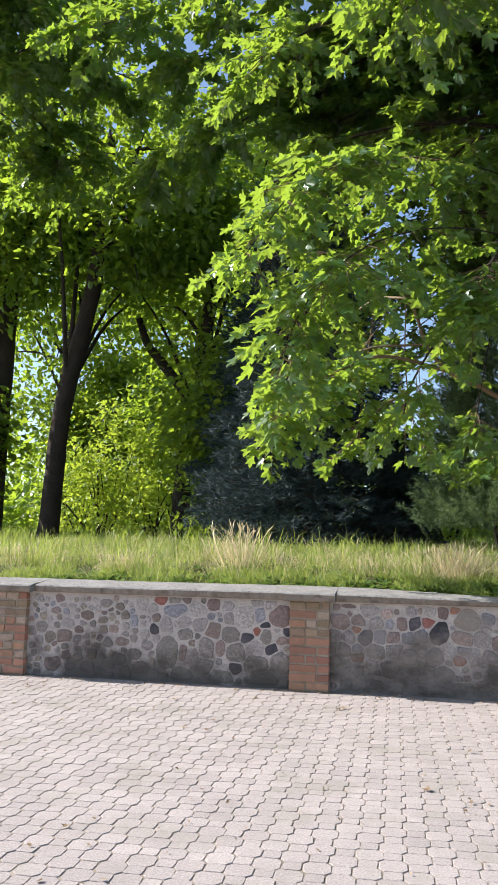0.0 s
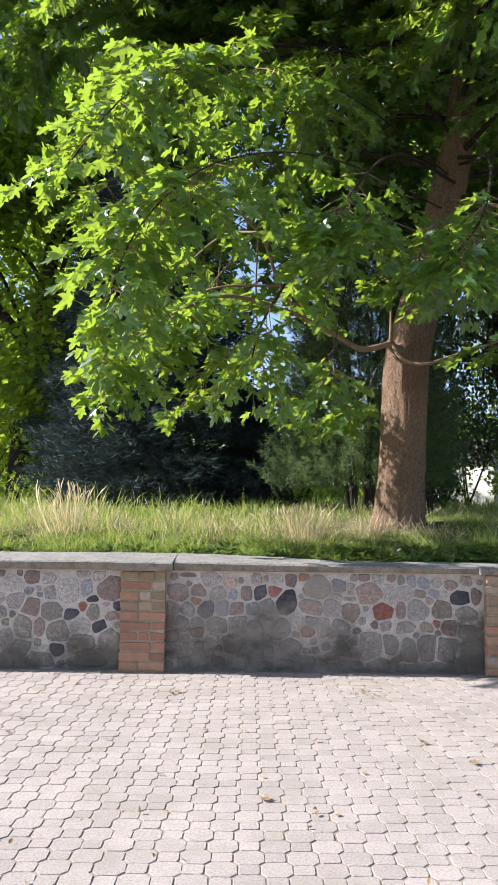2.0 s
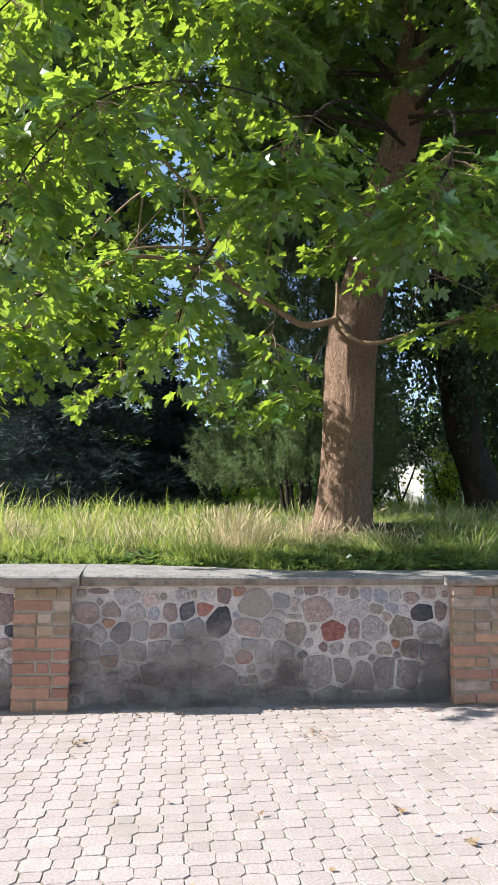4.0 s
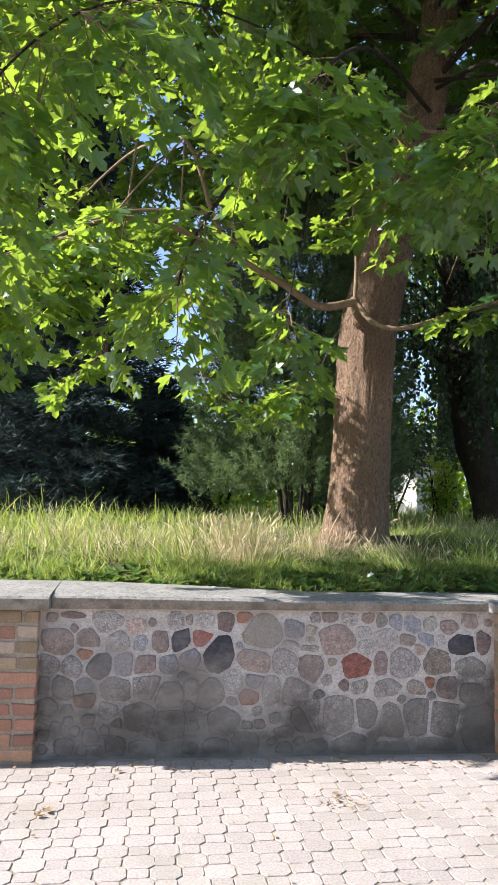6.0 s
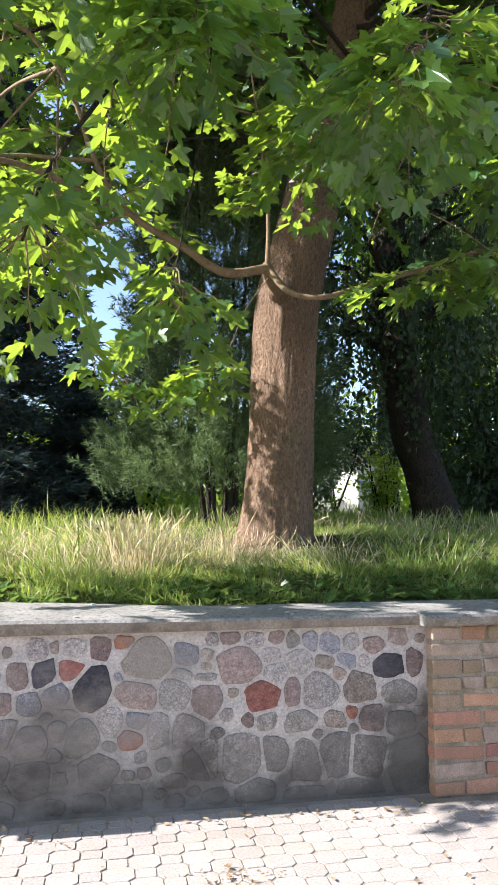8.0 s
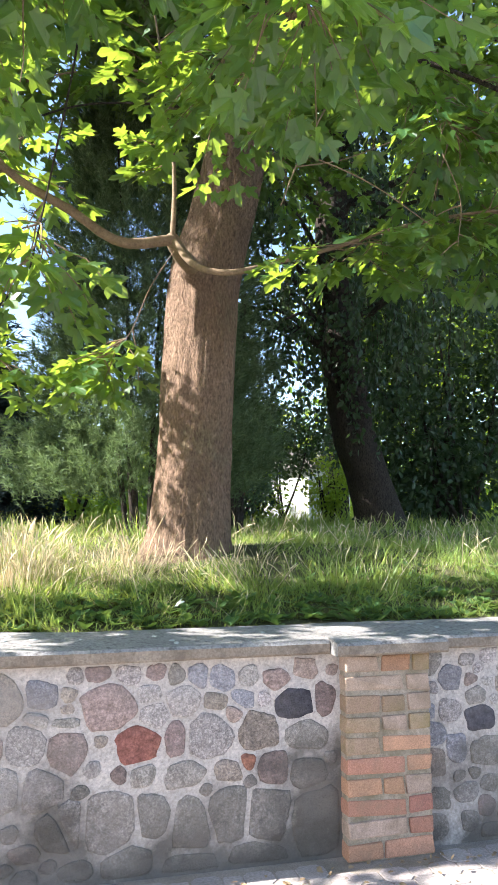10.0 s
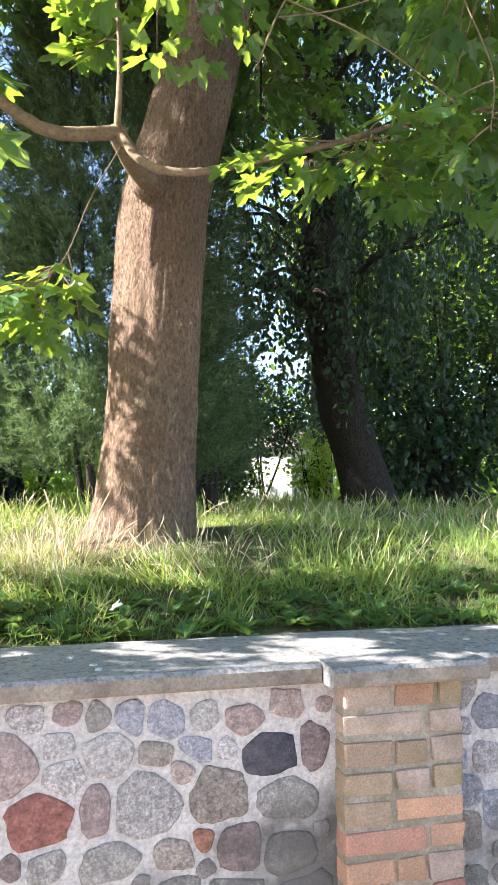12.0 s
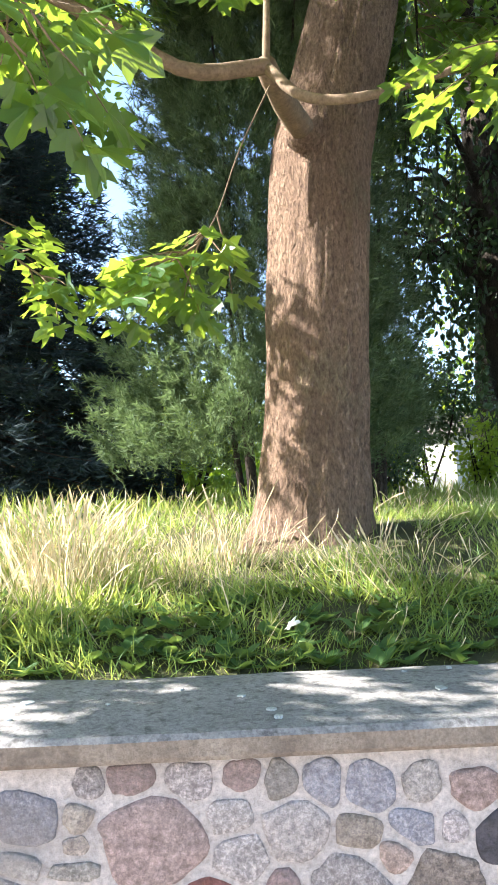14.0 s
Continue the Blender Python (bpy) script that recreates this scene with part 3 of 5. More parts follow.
def brick_pier(x0, x1, seed):
    """A brick pier: ten uneven courses of stretchers and headers in thick joints."""
    r = random.Random(seed)
    pier = thing("brick_pier", "weathered orange and brown brick pier with mossy upper courses", "pier", "brick piers of the wall", ((x0 + x1) / 2, PIER_Y, 0))
    bm = bmesh.new()
    half = (x1 - x0) / 2
    box(bm, -half + 0.004, half - 0.004, 0.007, 0.36, -0.04, 0.832)
    part("mortar_core", bm, PIER_MORTAR, pier)
    course = 0.832 / 10
    rows = ([0.41, 1], [0.70, 1], [0.70, 1], [0.41, 0.67, 1], [0.70, 1], [0.41, 1], [0.41, 0.72, 1], [0.41, 0.70, 1], [0.70, 1], [0.41, 0.77, 1])
    for c in range(10):
        z0 = c * course + 0.005
        a = 0.0
        for b in rows[c]:
            xa, xb = -half + a * 2 * half + (0.007 if a else 0), -half + b * 2 * half - (0.007 if b < 1 else 0)
            bm = bmesh.new()
            out = r.uniform(-0.007, 0.0)
            up_, down = r.uniform(0.0, 0.006), r.uniform(0.0, 0.004)
            box(bm, xa, xb, out, 0.118, z0 + down, z0 + course - 0.013 - up_, 0.008, 0.0035)
            kind = r.choices(BRICKS, (0.20, 0.12, 0.38, 0.30) if c > 5 else (0.52, 0.28, 0.05, 0.15))[0]
            part("brick", bm, kind, pier)
            a = b
    return pier


def lichen_spots(slab, x0, x1, y0, y1, count, seed):
    r = random.Random(seed)
    for _ in range(count):
        x, y, s = r.uniform(x0, x1), r.uniform(y0, y1), r.uniform(0.006, 0.017)
        k = r.randint(9, 12)
        ring = [(x + s * r.uniform(0.6, 1.2) * math.cos(a), y + s * r.uniform(0.6, 1.2) * math.sin(a), 0.8965 + float(np.interp(x, [-0.2, 0.9], [0.045, 0.010])) * (y - y0 + 0.05) / (y1 - y0 + 0.1) + float(np.interp(x, [-2.6, -0.8, 1.0], [0.012, 0.02, 0.0]))) for a in [i * math.tau / k for i in range(k)]]
        me = fast_mesh("lichen", np.array(ring + [(a, b, 0.885) for a, b, _c in ring]), [tuple(range(k))] + [(i, i + k, (i + 1) % k + k, (i + 1) % k) for i in range(k)])
        link_mesh("lichen", me, LICHEN, slab)


for i, (a, b) in enumerate(PIERS):
    brick_pier(a, b, 40 + i)
    cap = coping(a - 0.055, b + 0.06, 8.365, 8.955, 7 + i)
    if i + 1 < len(PIERS):
        slab = coping(b + 0.064, PIERS[i + 1][0] - 0.059, 8.449, 8.945, 20 + i)
        if 0 < i < 4:
            lichen_spots(slab, b + 0.1, PIERS[i + 1][0] - 0.1, 8.5, 8.9, 15, i)
stone_panel(-0.645, 2.04, MIDDLE_A + MIDDLE_B + MIDDLE_C + NEAR_A + NEAR_B + NEAR_C + LOW_A, 0.008, 3)
stone_panel(-3.74, -1.02, WESTERN_A + WESTERN_B + WESTERN_C, 0.008, 4)
stone_panel(2.425, 5.10, EASTERN, 0.008, 5)
stone_panel(-6.54, -4.12, [], 0.008, 6)
stone_panel(5.485, 8.2, [], 0.008, 8)

# ---- plants ----
HALF = [(0, 0), (0.36, -0.02), (0.27, 0.17), (0.48, 0.30), (0.60, 0.58), (0.38, 0.52), (0.20, 0.51), (0.22, 0.76), (0, 1.0)]


def maple_shape():
    """A five-lobed leaf, folded a little along its rib."""
    lift = lambda x, y: 0.16 * abs(x) - 0.16 * y * y
    v = [(x, y, lift(x, y)) for x, y in HALF] + [(-x, y, lift(x, y)) for x, y in HALF[1:-1]]
    return v, [tuple(range(9)), (0, 8, 15, 14, 13, 12, 11, 10, 9)]


OVAL = ([(0, 0, 0), (0.30, 0.35, 0.05), (0.22, 0.75, 0), (0, 1, -0.08), (-0.22, 0.75, 0), (-0.30, 0.35, 0.05)], [(0, 1, 2, 3), (0, 3, 4, 5)])
NEEDLES = ([(-0.03, 0, 0), (0.03, 0, 0), (0, 1, 0), (-0.02, 0.2, 0.03), (0.02, 0.25, -0.03), (0.42, 0.8, 0.1), (-0.02, 0.3, 0.03), (0.02, 0.2, -0.03), (-0.42, 0.8, -0.1),
            (0, 0.3, 0.04), (0, 0.4, -0.04), (0.1, 0.85, 0.4)], [(0, 1, 2), (3, 4, 5), (6, 7, 8), (9, 10, 11)])
MAPLE_LEAF = maple_shape()


def own(ob, parent):
    """Hang a part that is built in world places under its thing."""
    ob.parent = parent
    ob.location = -parent.location
    return ob


class Bush:
    """What gathers while a tree is built: twigs, leaf places and frames."""

    def __init__(self):
        self.twigs, self.at, self.tip, self.up, self.size = [], [], [], [], []

    def leaf(self, p, tip, up, size):
        self.at.append(p), self.tip.append(tip), self.up.append(up), self.size.append(size)

    def frames(self):
        return np.array(self.at), basis(np.array(self.tip), np.array(self.up), np.array(self.size))


def spray(bush, start, way, length, leaf, r, gap=0.088, droop=0.25):
    """A leafy shoot: a thin twig and leaves in pairs along it."""
    n = 5
    pts = np.array([start + way * length * u + np.array([0, 0, -droop * length * u * u]) for u in np.linspace(0, 1, n)])
    pts[1:-1] += r.normal(size=(n - 2, 3)) * 0.02 * length
    bush.twigs.append(tube(pts, 0.005, 0.0018, 4))
    side = np.cross(way, [0, 0, 1.0])
    side = side / (np.linalg.norm(side) + 1e-9)
    count = max(2, int(length / gap))
    for i in range(count):
        u = 0.25 + 0.75 * (i + 1) / count
        p = start + way * length * u + np.array([0, 0, -droop * length * u * u])
        for s in (-1, 1):
            tip = way * r.uniform(0.2, 0.8) + side * s * r.uniform(0.4, 1.0) + np.array([0, 0, -r.uniform(0.0, 0.5)])
            tip = tip / np.linalg.norm(tip)
            up = np.array([0, 0, 1.0]) + r.normal(size=3) * 0.45
            bush.leaf(p + tip * r.uniform(0.02, 0.07), tip, up, leaf * r.uniform(0.65, 1.2))
    bush.leaf(pts[-1], way + np.array([0, 0, -0.3]), np.array([0, 0, 1.0]) + r.normal(size=3) * 0.4, leaf * r.uniform(0.8, 1.2))


def bough(tree, bush, pts, r0, sprays, reach, leaf=0.116, begin=0.3, seed=0, droop=0.25, skin=None):
    """A limb as a part of its tree, with shoots along its outer stretch."""
    r = np.random.default_rng(seed)
    line = curve_points(pts, 26)
    v, f = tube(line, r0, max(min(0.006, r0 * 0.6), r0 * 0.22), 10, 0.03)
    own(link_mesh("limb", fast_mesh("limb", v, f, True), skin or LIMB_BARK), tree)
    for _ in range(sprays):
        u = begin + (1 - begin) * r.uniform() ** 0.8
        i = min(24, int(u * 25))
        way = unit(line[i + 1] - line[i])
        ang = r.uniform(0, math.tau)
        out = unit(way * r.uniform(0.1, 0.9) + np.array([math.cos(ang), math.sin(ang), r.uniform(-0.55, 0.35)]))
        spray(bush, line[i], out, reach * r.uniform(0.4, 1.0), leaf, r, droop=droop)


def bark_trunk(name, tree, pts, radii, mat, flare=0.0, seg=72, rings=150, ridge=0.02):
    """A trunk with vertical bark ridges and roots that spread at its foot."""
    line = curve_points(pts, rings)
    rad = np.interp(np.linspace(0, 1, rings), np.linspace(0, 1, len(radii)), radii)
    base = line[0, 2]
    v = []
    for i in range(rings):
        z = line[i, 2] - base
        for j in range(seg):
            a = math.tau * j / seg
            c, s = math.cos(a), math.sin(a)
            n1 = noise.noise(Vector((c * 7, s * 7, line[i, 2] * 1.1)))
            n2 = noise.noise(Vector((c * 17, s * 17, line[i, 2] * 2.6 + 9)))
            k = 1 + ridge * (abs(n1) * 1.5 + n2 * 0.9) / 0.25 * 0.25 / max(rad[i], 0.05) * 0.25
            root = flare * math.exp(-z / 0.16) * (0.15 + 0.85 * max(0, math.cos(a - 3.55)) ** 2 + 0.4 * max(0, math.cos(5 * a)) ** 2) + 0.10 * flare * math.exp(-z / 0.5)
            rr = rad[i] * k + root
            v.append((line[i, 0] + rr * c, line[i, 1] + rr * s, line[i, 2]))
    f = [(i * seg + j, i * seg + (j + 1) % seg, (i + 1) * seg + (j + 1) % seg, (i + 1) * seg + j) for i in range(rings - 1) for j in range(seg)]
    return own(link_mesh(name, fast_mesh(name, np.array(v), f, True), mat), tree)


# the maple behind the wall
maple = thing("maple_tree", "tall maple with a straight ridged brown trunk and low leafy boughs", "tree", at=(1.72, 10.6, 1.15))
bark_trunk("trunk", maple, [(1.72, 10.6, 1.05), (1.76, 10.6, 1.7), (1.81, 10.6, 2.75), (1.86, 10.6, 3.2), (1.98, 10.6, 3.7), (2.18, 10.6, 4.58), (2.44, 10.6, 5.6), (2.6, 10.6, 7.0), (2.8, 10.7, 9.2)],
           [0.255, 0.25, 0.245, 0.245, 0.235, 0.205, 0.175, 0.14, 0.09], BARK, flare=0.20, ridge=0.07)
crown = Bush()
FORK = (1.48, 9.72, 3.07)
stub = curve_points([(1.76, 10.48, 3.15), (1.66, 10.22, 3.11), (1.565, 9.96, 3.075), FORK], 10)
v, f = tube(stub, 0.064, 0.044, 12, 0.04)
own(link_mesh("limb", fast_mesh("limb", v, f, True), LIMB_BARK), maple)
collar = bmesh.new()
bmesh.ops.create_icosphere(collar, subdivisions=3, radius=1.0)
for q in collar.verts:
    q.co = Vector((1.72 + q.co.x * 0.10, 10.36 + q.co.y * 0.07, 3.12 + q.co.z * 0.10)) + q.co * 0.02 * noise.noise(q.co * 4)
own(part("branch_collar", collar, BARK, None, "", True), maple)
# the two low limbs from the fork, and the upright shoot
bough(maple, crown, [FORK, (1.17, 9.62, 2.99), (0.88, 9.56, 3.13), (0.54, 9.5, 3.30), (0.32, 9.35, 3.56), (0.1, 9.2, 4.05), (-0.5, 9.1, 4.5), (-1.2, 9.1, 4.6)], 0.033, 34, 0.7, begin=0.42, seed=1)
bough(maple, crown, [FORK, (1.60, 9.58, 2.87), (1.80, 9.5, 2.82), (2.10, 9.52, 2.92), (2.45, 9.5, 3.03), (2.84, 9.45, 3.17), (3.5, 9.4, 3.32), (4.3, 9.2, 3.3)], 0.023, 50, 0.65, begin=0.58, seed=2)
bough(maple, crown, [FORK, (1.49, 9.72, 3.4), (1.46, 9.7, 3.8), (1.35, 9.6, 4.4)], 0.017, 16, 0.5, begin=0.45, seed=3)
bough(maple, crown, [(1.50, 9.76, 3.02), (1.38, 9.98, 2.85), (1.27, 10.05, 2.58), (1.15, 10.1, 2.45), (1.0, 10.1, 2.4)], 0.0032, 17, 0.36, 0.115, begin=0.5, seed=4)
bough(maple, crown, [(0.1, 9.2, 4.05), (0.1, 9.6, 3.3), (0.25, 9.95, 2.6), (0.6, 10.2, 2.3)], 0.008, 10, 0.4, 0.11, begin=0.4, seed=5)
bough(maple, crown, [(-0.2, 9.15, 4.3), (-0.35, 9.6, 3.3), (-0.5, 9.9, 2.6), (-0.85, 10.0, 2.3)], 0.008, 12, 0.4, 0.11, begin=0.5, seed=16)
bough(maple, crown, [(0.32, 9.35, 3.56), (-0.4, 9.35, 3.5), (-1.0, 9.3, 3.0), (-1.4, 9.25, 2.45)], 0.014, 46, 0.5, begin=0.3, seed=17)
bough(maple, crown, [(0.1, 9.2, 4.05), (-0.3, 9.9, 4.25), (-0.8, 10.45, 4.0), (-1.2, 10.8, 3.6)], 0.014, 10, 0.5, begin=0.5, seed=18)
bough(maple, crown, [(2.15, 10.75, 4.6), (1.3, 11.3, 5.1), (0.2, 11.6, 4.9), (-0.7, 11.6, 4.0)], 0.009, 30, 0.5, begin=0.3, seed=19)
bough(maple, crown, [(0.54, 9.5, 3.30), (0.2, 9.45, 3.1), (-0.15, 9.4, 2.88), (-0.5, 9.35, 2.62)], 0.009, 16, 0.4, begin=0.25, seed=20)
# DARK_BARK on limbs from here up paints in the shade of the crown
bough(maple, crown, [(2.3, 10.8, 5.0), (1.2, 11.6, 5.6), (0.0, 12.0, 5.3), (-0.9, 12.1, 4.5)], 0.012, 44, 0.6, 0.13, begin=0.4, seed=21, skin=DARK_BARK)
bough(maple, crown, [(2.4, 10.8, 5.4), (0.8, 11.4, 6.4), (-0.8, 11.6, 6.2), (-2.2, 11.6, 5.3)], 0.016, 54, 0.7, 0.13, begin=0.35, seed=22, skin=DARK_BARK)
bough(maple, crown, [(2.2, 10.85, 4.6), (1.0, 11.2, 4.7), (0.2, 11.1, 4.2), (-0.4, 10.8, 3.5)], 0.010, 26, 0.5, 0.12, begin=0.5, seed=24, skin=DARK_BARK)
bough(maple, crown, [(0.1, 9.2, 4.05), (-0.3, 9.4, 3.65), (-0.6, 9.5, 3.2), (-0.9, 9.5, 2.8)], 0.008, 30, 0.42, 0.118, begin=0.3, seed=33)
# boughs that reach over the wall; most wear the dark bark as painted shade
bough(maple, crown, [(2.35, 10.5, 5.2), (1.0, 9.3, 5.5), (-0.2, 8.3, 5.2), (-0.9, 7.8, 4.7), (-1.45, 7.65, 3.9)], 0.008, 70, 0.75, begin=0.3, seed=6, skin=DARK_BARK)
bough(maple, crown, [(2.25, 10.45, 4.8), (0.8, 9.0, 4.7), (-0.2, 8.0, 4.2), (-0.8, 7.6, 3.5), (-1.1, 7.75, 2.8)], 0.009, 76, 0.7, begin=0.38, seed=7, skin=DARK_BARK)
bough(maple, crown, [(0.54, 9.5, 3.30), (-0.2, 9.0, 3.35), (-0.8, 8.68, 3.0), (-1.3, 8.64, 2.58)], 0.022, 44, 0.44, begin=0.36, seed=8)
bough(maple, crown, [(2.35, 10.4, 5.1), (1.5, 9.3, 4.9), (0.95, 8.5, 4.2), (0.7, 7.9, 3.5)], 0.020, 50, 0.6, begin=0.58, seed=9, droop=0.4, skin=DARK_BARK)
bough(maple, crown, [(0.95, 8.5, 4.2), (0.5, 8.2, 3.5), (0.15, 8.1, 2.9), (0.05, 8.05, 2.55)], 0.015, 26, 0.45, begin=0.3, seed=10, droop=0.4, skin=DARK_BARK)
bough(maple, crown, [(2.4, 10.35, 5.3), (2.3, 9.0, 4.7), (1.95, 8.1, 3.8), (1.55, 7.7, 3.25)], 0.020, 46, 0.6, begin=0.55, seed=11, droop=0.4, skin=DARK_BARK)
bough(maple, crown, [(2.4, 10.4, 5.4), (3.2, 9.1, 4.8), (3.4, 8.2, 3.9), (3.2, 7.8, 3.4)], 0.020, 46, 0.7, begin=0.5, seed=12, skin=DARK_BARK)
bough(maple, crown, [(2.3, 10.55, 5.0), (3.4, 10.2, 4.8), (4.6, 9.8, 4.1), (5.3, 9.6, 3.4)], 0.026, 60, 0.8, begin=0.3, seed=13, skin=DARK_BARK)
bough(maple, crown, [(2.15, 10.4, 4.4), (1.95, 9.8, 4.35), (1.7, 9.2, 3.95), (1.6, 9.0, 3.6)], 0.02, 34, 0.55, begin=0.25, seed=14, droop=0.35)
bough(maple, crown, [(2.3, 10.4, 4.9), (2.7, 9.7, 4.5), (2.9, 9.2, 3.9), (3.0, 9.0, 3.5)], 0.02, 40, 0.6, begin=0.25, seed=15, droop=0.35)
# leafy shoots that hang low before the trunk
bough(maple, crown, [(0.95, 8.5, 4.2), (0.9, 8.55, 3.5), (0.8, 8.6, 2.9), (0.72, 8.6, 2.45)], 0.006, 15, 0.34, 0.115, begin=0.78, seed=31, skin=DARK_BARK)
# thin bare twigs that hang before the trunk
bough(maple, crown, [(2.75, 9.6, 4.4), (2.35, 9.1, 3.85), (2.05, 8.95, 3.3), (1.93, 8.95, 3.0)], 0.006, 0, 0.3, seed=27)
bough(maple, crown, [(2.05, 8.95, 3.3), (2.4, 8.9, 3.15), (2.75, 8.9, 2.95)], 0.004, 0, 0.3, seed=28)
bough(maple, crown, [(2.02, 8.95, 3.22), (2.25, 8.9, 3.26), (2.5, 8.85, 3.36)], 0.0035, 0, 0.3, seed=29)
bough(maple, crown, [(2.9, 9.2, 3.9), (2.85, 9.0, 3.5), (2.95, 8.95, 3.15), (2.9, 8.9, 2.85)], 0.0045, 3, 0.25, 0.10, begin=0.6, seed=30)
# the upper crown
up = np.random.default_rng(5)
for i in range(36):
    z = 5.2 + i * 0.125
    a = i * 2.4 + 0.4
    l = up.uniform(2.4, 4.4) * (1.35 if math.cos(a) < -0.2 and z > 6.4 else 1.0)
    foot = np.array([np.interp(z, [4.58, 5.6, 7.0, 9.2], [2.18, 2.44, 2.6, 2.8]), 10.6, z])
    d = np.array([math.cos(a), math.sin(a) * 0.9, 0])
    # near-black skin: crown shade put into the limb colour
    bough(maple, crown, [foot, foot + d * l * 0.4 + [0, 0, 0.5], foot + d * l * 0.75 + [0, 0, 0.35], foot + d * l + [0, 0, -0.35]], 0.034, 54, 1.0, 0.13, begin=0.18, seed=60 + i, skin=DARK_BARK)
# dense roof of the crown, added mostly above the view to shade the boughs below
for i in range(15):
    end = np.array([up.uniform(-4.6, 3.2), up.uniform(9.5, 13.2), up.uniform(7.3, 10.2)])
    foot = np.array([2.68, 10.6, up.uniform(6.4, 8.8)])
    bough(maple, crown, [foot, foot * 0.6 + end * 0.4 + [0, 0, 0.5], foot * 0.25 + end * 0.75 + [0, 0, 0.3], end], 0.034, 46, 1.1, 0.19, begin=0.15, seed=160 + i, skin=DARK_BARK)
# more unseen boughs over the wall, added to hold skylight off the coping
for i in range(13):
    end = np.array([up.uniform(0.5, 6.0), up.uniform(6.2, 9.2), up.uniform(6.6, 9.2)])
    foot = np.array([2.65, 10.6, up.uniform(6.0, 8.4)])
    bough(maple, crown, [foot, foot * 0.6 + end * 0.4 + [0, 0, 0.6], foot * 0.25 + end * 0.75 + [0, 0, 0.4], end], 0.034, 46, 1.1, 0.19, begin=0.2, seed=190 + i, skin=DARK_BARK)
v, f = join(crown.twigs)
own(link_mesh("twig", fast_mesh("twig", v, f), LIMB_BARK), maple)["kind"] = "stuff"
at, fr = crown.frames()
near = np.where((at[:, 1] < 8.75) & (at[:, 2] < 3.5))[0][:280]
rest = np.setdiff1d(np.arange(len(at)), near)
leaves = own(link_mesh("foliage", scatter("foliage", MAPLE_LEAF, fr[rest], at[rest]), MAPLE), maple)
leaves["kind"] = "stuff"
leaf_mesh = fast_mesh("leaf", np.array(MAPLE_LEAF[0]), MAPLE_LEAF[1])
leaf_mesh.materials.append(MAPLE)
for i in near:
    ob = new("leaf", leaf_mesh)
    ob.parent = maple
    m = Matrix(fr[i].tolist()).to_4x4()
    m.translation = Vector(at[i]) - maple.location
    ob.matrix_basis = m


# made-up maple, trunk out of view, that blocks sun from the juniper and trunks
shade_maple = thing("maple_tree", "added maple beside the view that shades the lawn, some boughs reach in", "tree", at=(-8.6, 13.4, 1.2))
bark_trunk("trunk", shade_maple, [(-8.6, 13.4, 1.1), (-8.55, 13.4, 5.0), (-8.4, 13.5, 10.0), (-8.3, 13.5, 17.5)], [0.32, 0.28, 0.22, 0.08], BARK, 0.15, 32, 60, 0.06)
crown_b = Bush()
for i in range(34):
    z = 9.2 + ((i * 7) % 34) * 0.22
    foot = np.array([-8.4, 13.45, z])
    end = np.array([up.uniform(-7.5, -3.6), up.uniform(11.3, 16.0), z + up.uniform(-1.2, 0.6)])
    # its limbs take the dark bark as painted shade too
    bough(shade_maple, crown_b, [foot, foot * 0.6 + end * 0.4 + [0, up.normal() * 0.3, up.uniform(0.2, 0.9)], foot * 0.25 + end * 0.75 + [0, up.normal() * 0.3, up.uniform(-0.1, 0.6)], end], 0.022, 36, 1.05, 0.16, begin=0.12, seed=120 + i, skin=DARK_BARK)
v, f = join(crown_b.twigs)
own(link_mesh("twig", fast_mesh("twig", v, f), LIMB_BARK), shade_maple)["kind"] = "stuff"
at, fr = crown_b.frames()
own(link_mesh("foliage", scatter("foliage", MAPLE_LEAF, fr, at), MAPLE), shade_maple)["kind"] = "stuff"


def broad_tree(name, label, trunk, radii, crowns, clumps, per, leaf, mat, seed, bark=DARK_BARK, spread=0.42):
    """A tree farther off: trunk, limbs that reach into the crown, and leaves in loose clumps."""
    r = np.random.default_rng(seed)
    tree = thing(name, label, "tree", at=trunk[0])
    bark_trunk("trunk", tree, trunk, radii, bark, 0.12, 20, 40, 0.08)
    at, tip = [], []
    top = curve_points(trunk, 20)
    limbs = []
    for c, rad in crowns:
        for _ in range(clumps // len(crowns)):
            d = unit(r.normal(size=3))
            p = np.array(c) + d * np.array(rad) * r.uniform(0.35, 1.0) ** 0.6
            if len(limbs) < 16 and r.uniform() < 0.25:
                s = top[r.integers(8, 19)]
                limbs.append(tube(curve_points([s, (s + p) / 2 + [0, 0, 0.4], p], 8), 0.07, 0.015, 6))
            k = r.normal(size=(per, 3)) * spread * np.array([1.3, 1.3, 0.6])
            at.append(p + k)
            tip.append(k * 0.6 + np.array([0, 0, -0.25]) + r.normal(size=(per, 3)) * 0.3)
    at, tip = np.vstack(at), np.vstack(tip)
    keep = at[:, 2] > lawn_z(at[:, 0], at[:, 1]) + 0.05
    at, tip = at[keep], tip[keep]
    upw = np.array([0, 0, 1.0]) + r.normal(size=at.shape) * 0.55
    for v, f in limbs:
        own(link_mesh("limb", fast_mesh("limb", v, f, True), bark), tree)
    ob = own(link_mesh("crown", scatter("crown", OVAL, basis(tip, upw, leaf * r.uniform(0.7, 1.3, len(at))), at), mat), tree)
    ob["kind"] = "stuff"
    return tree


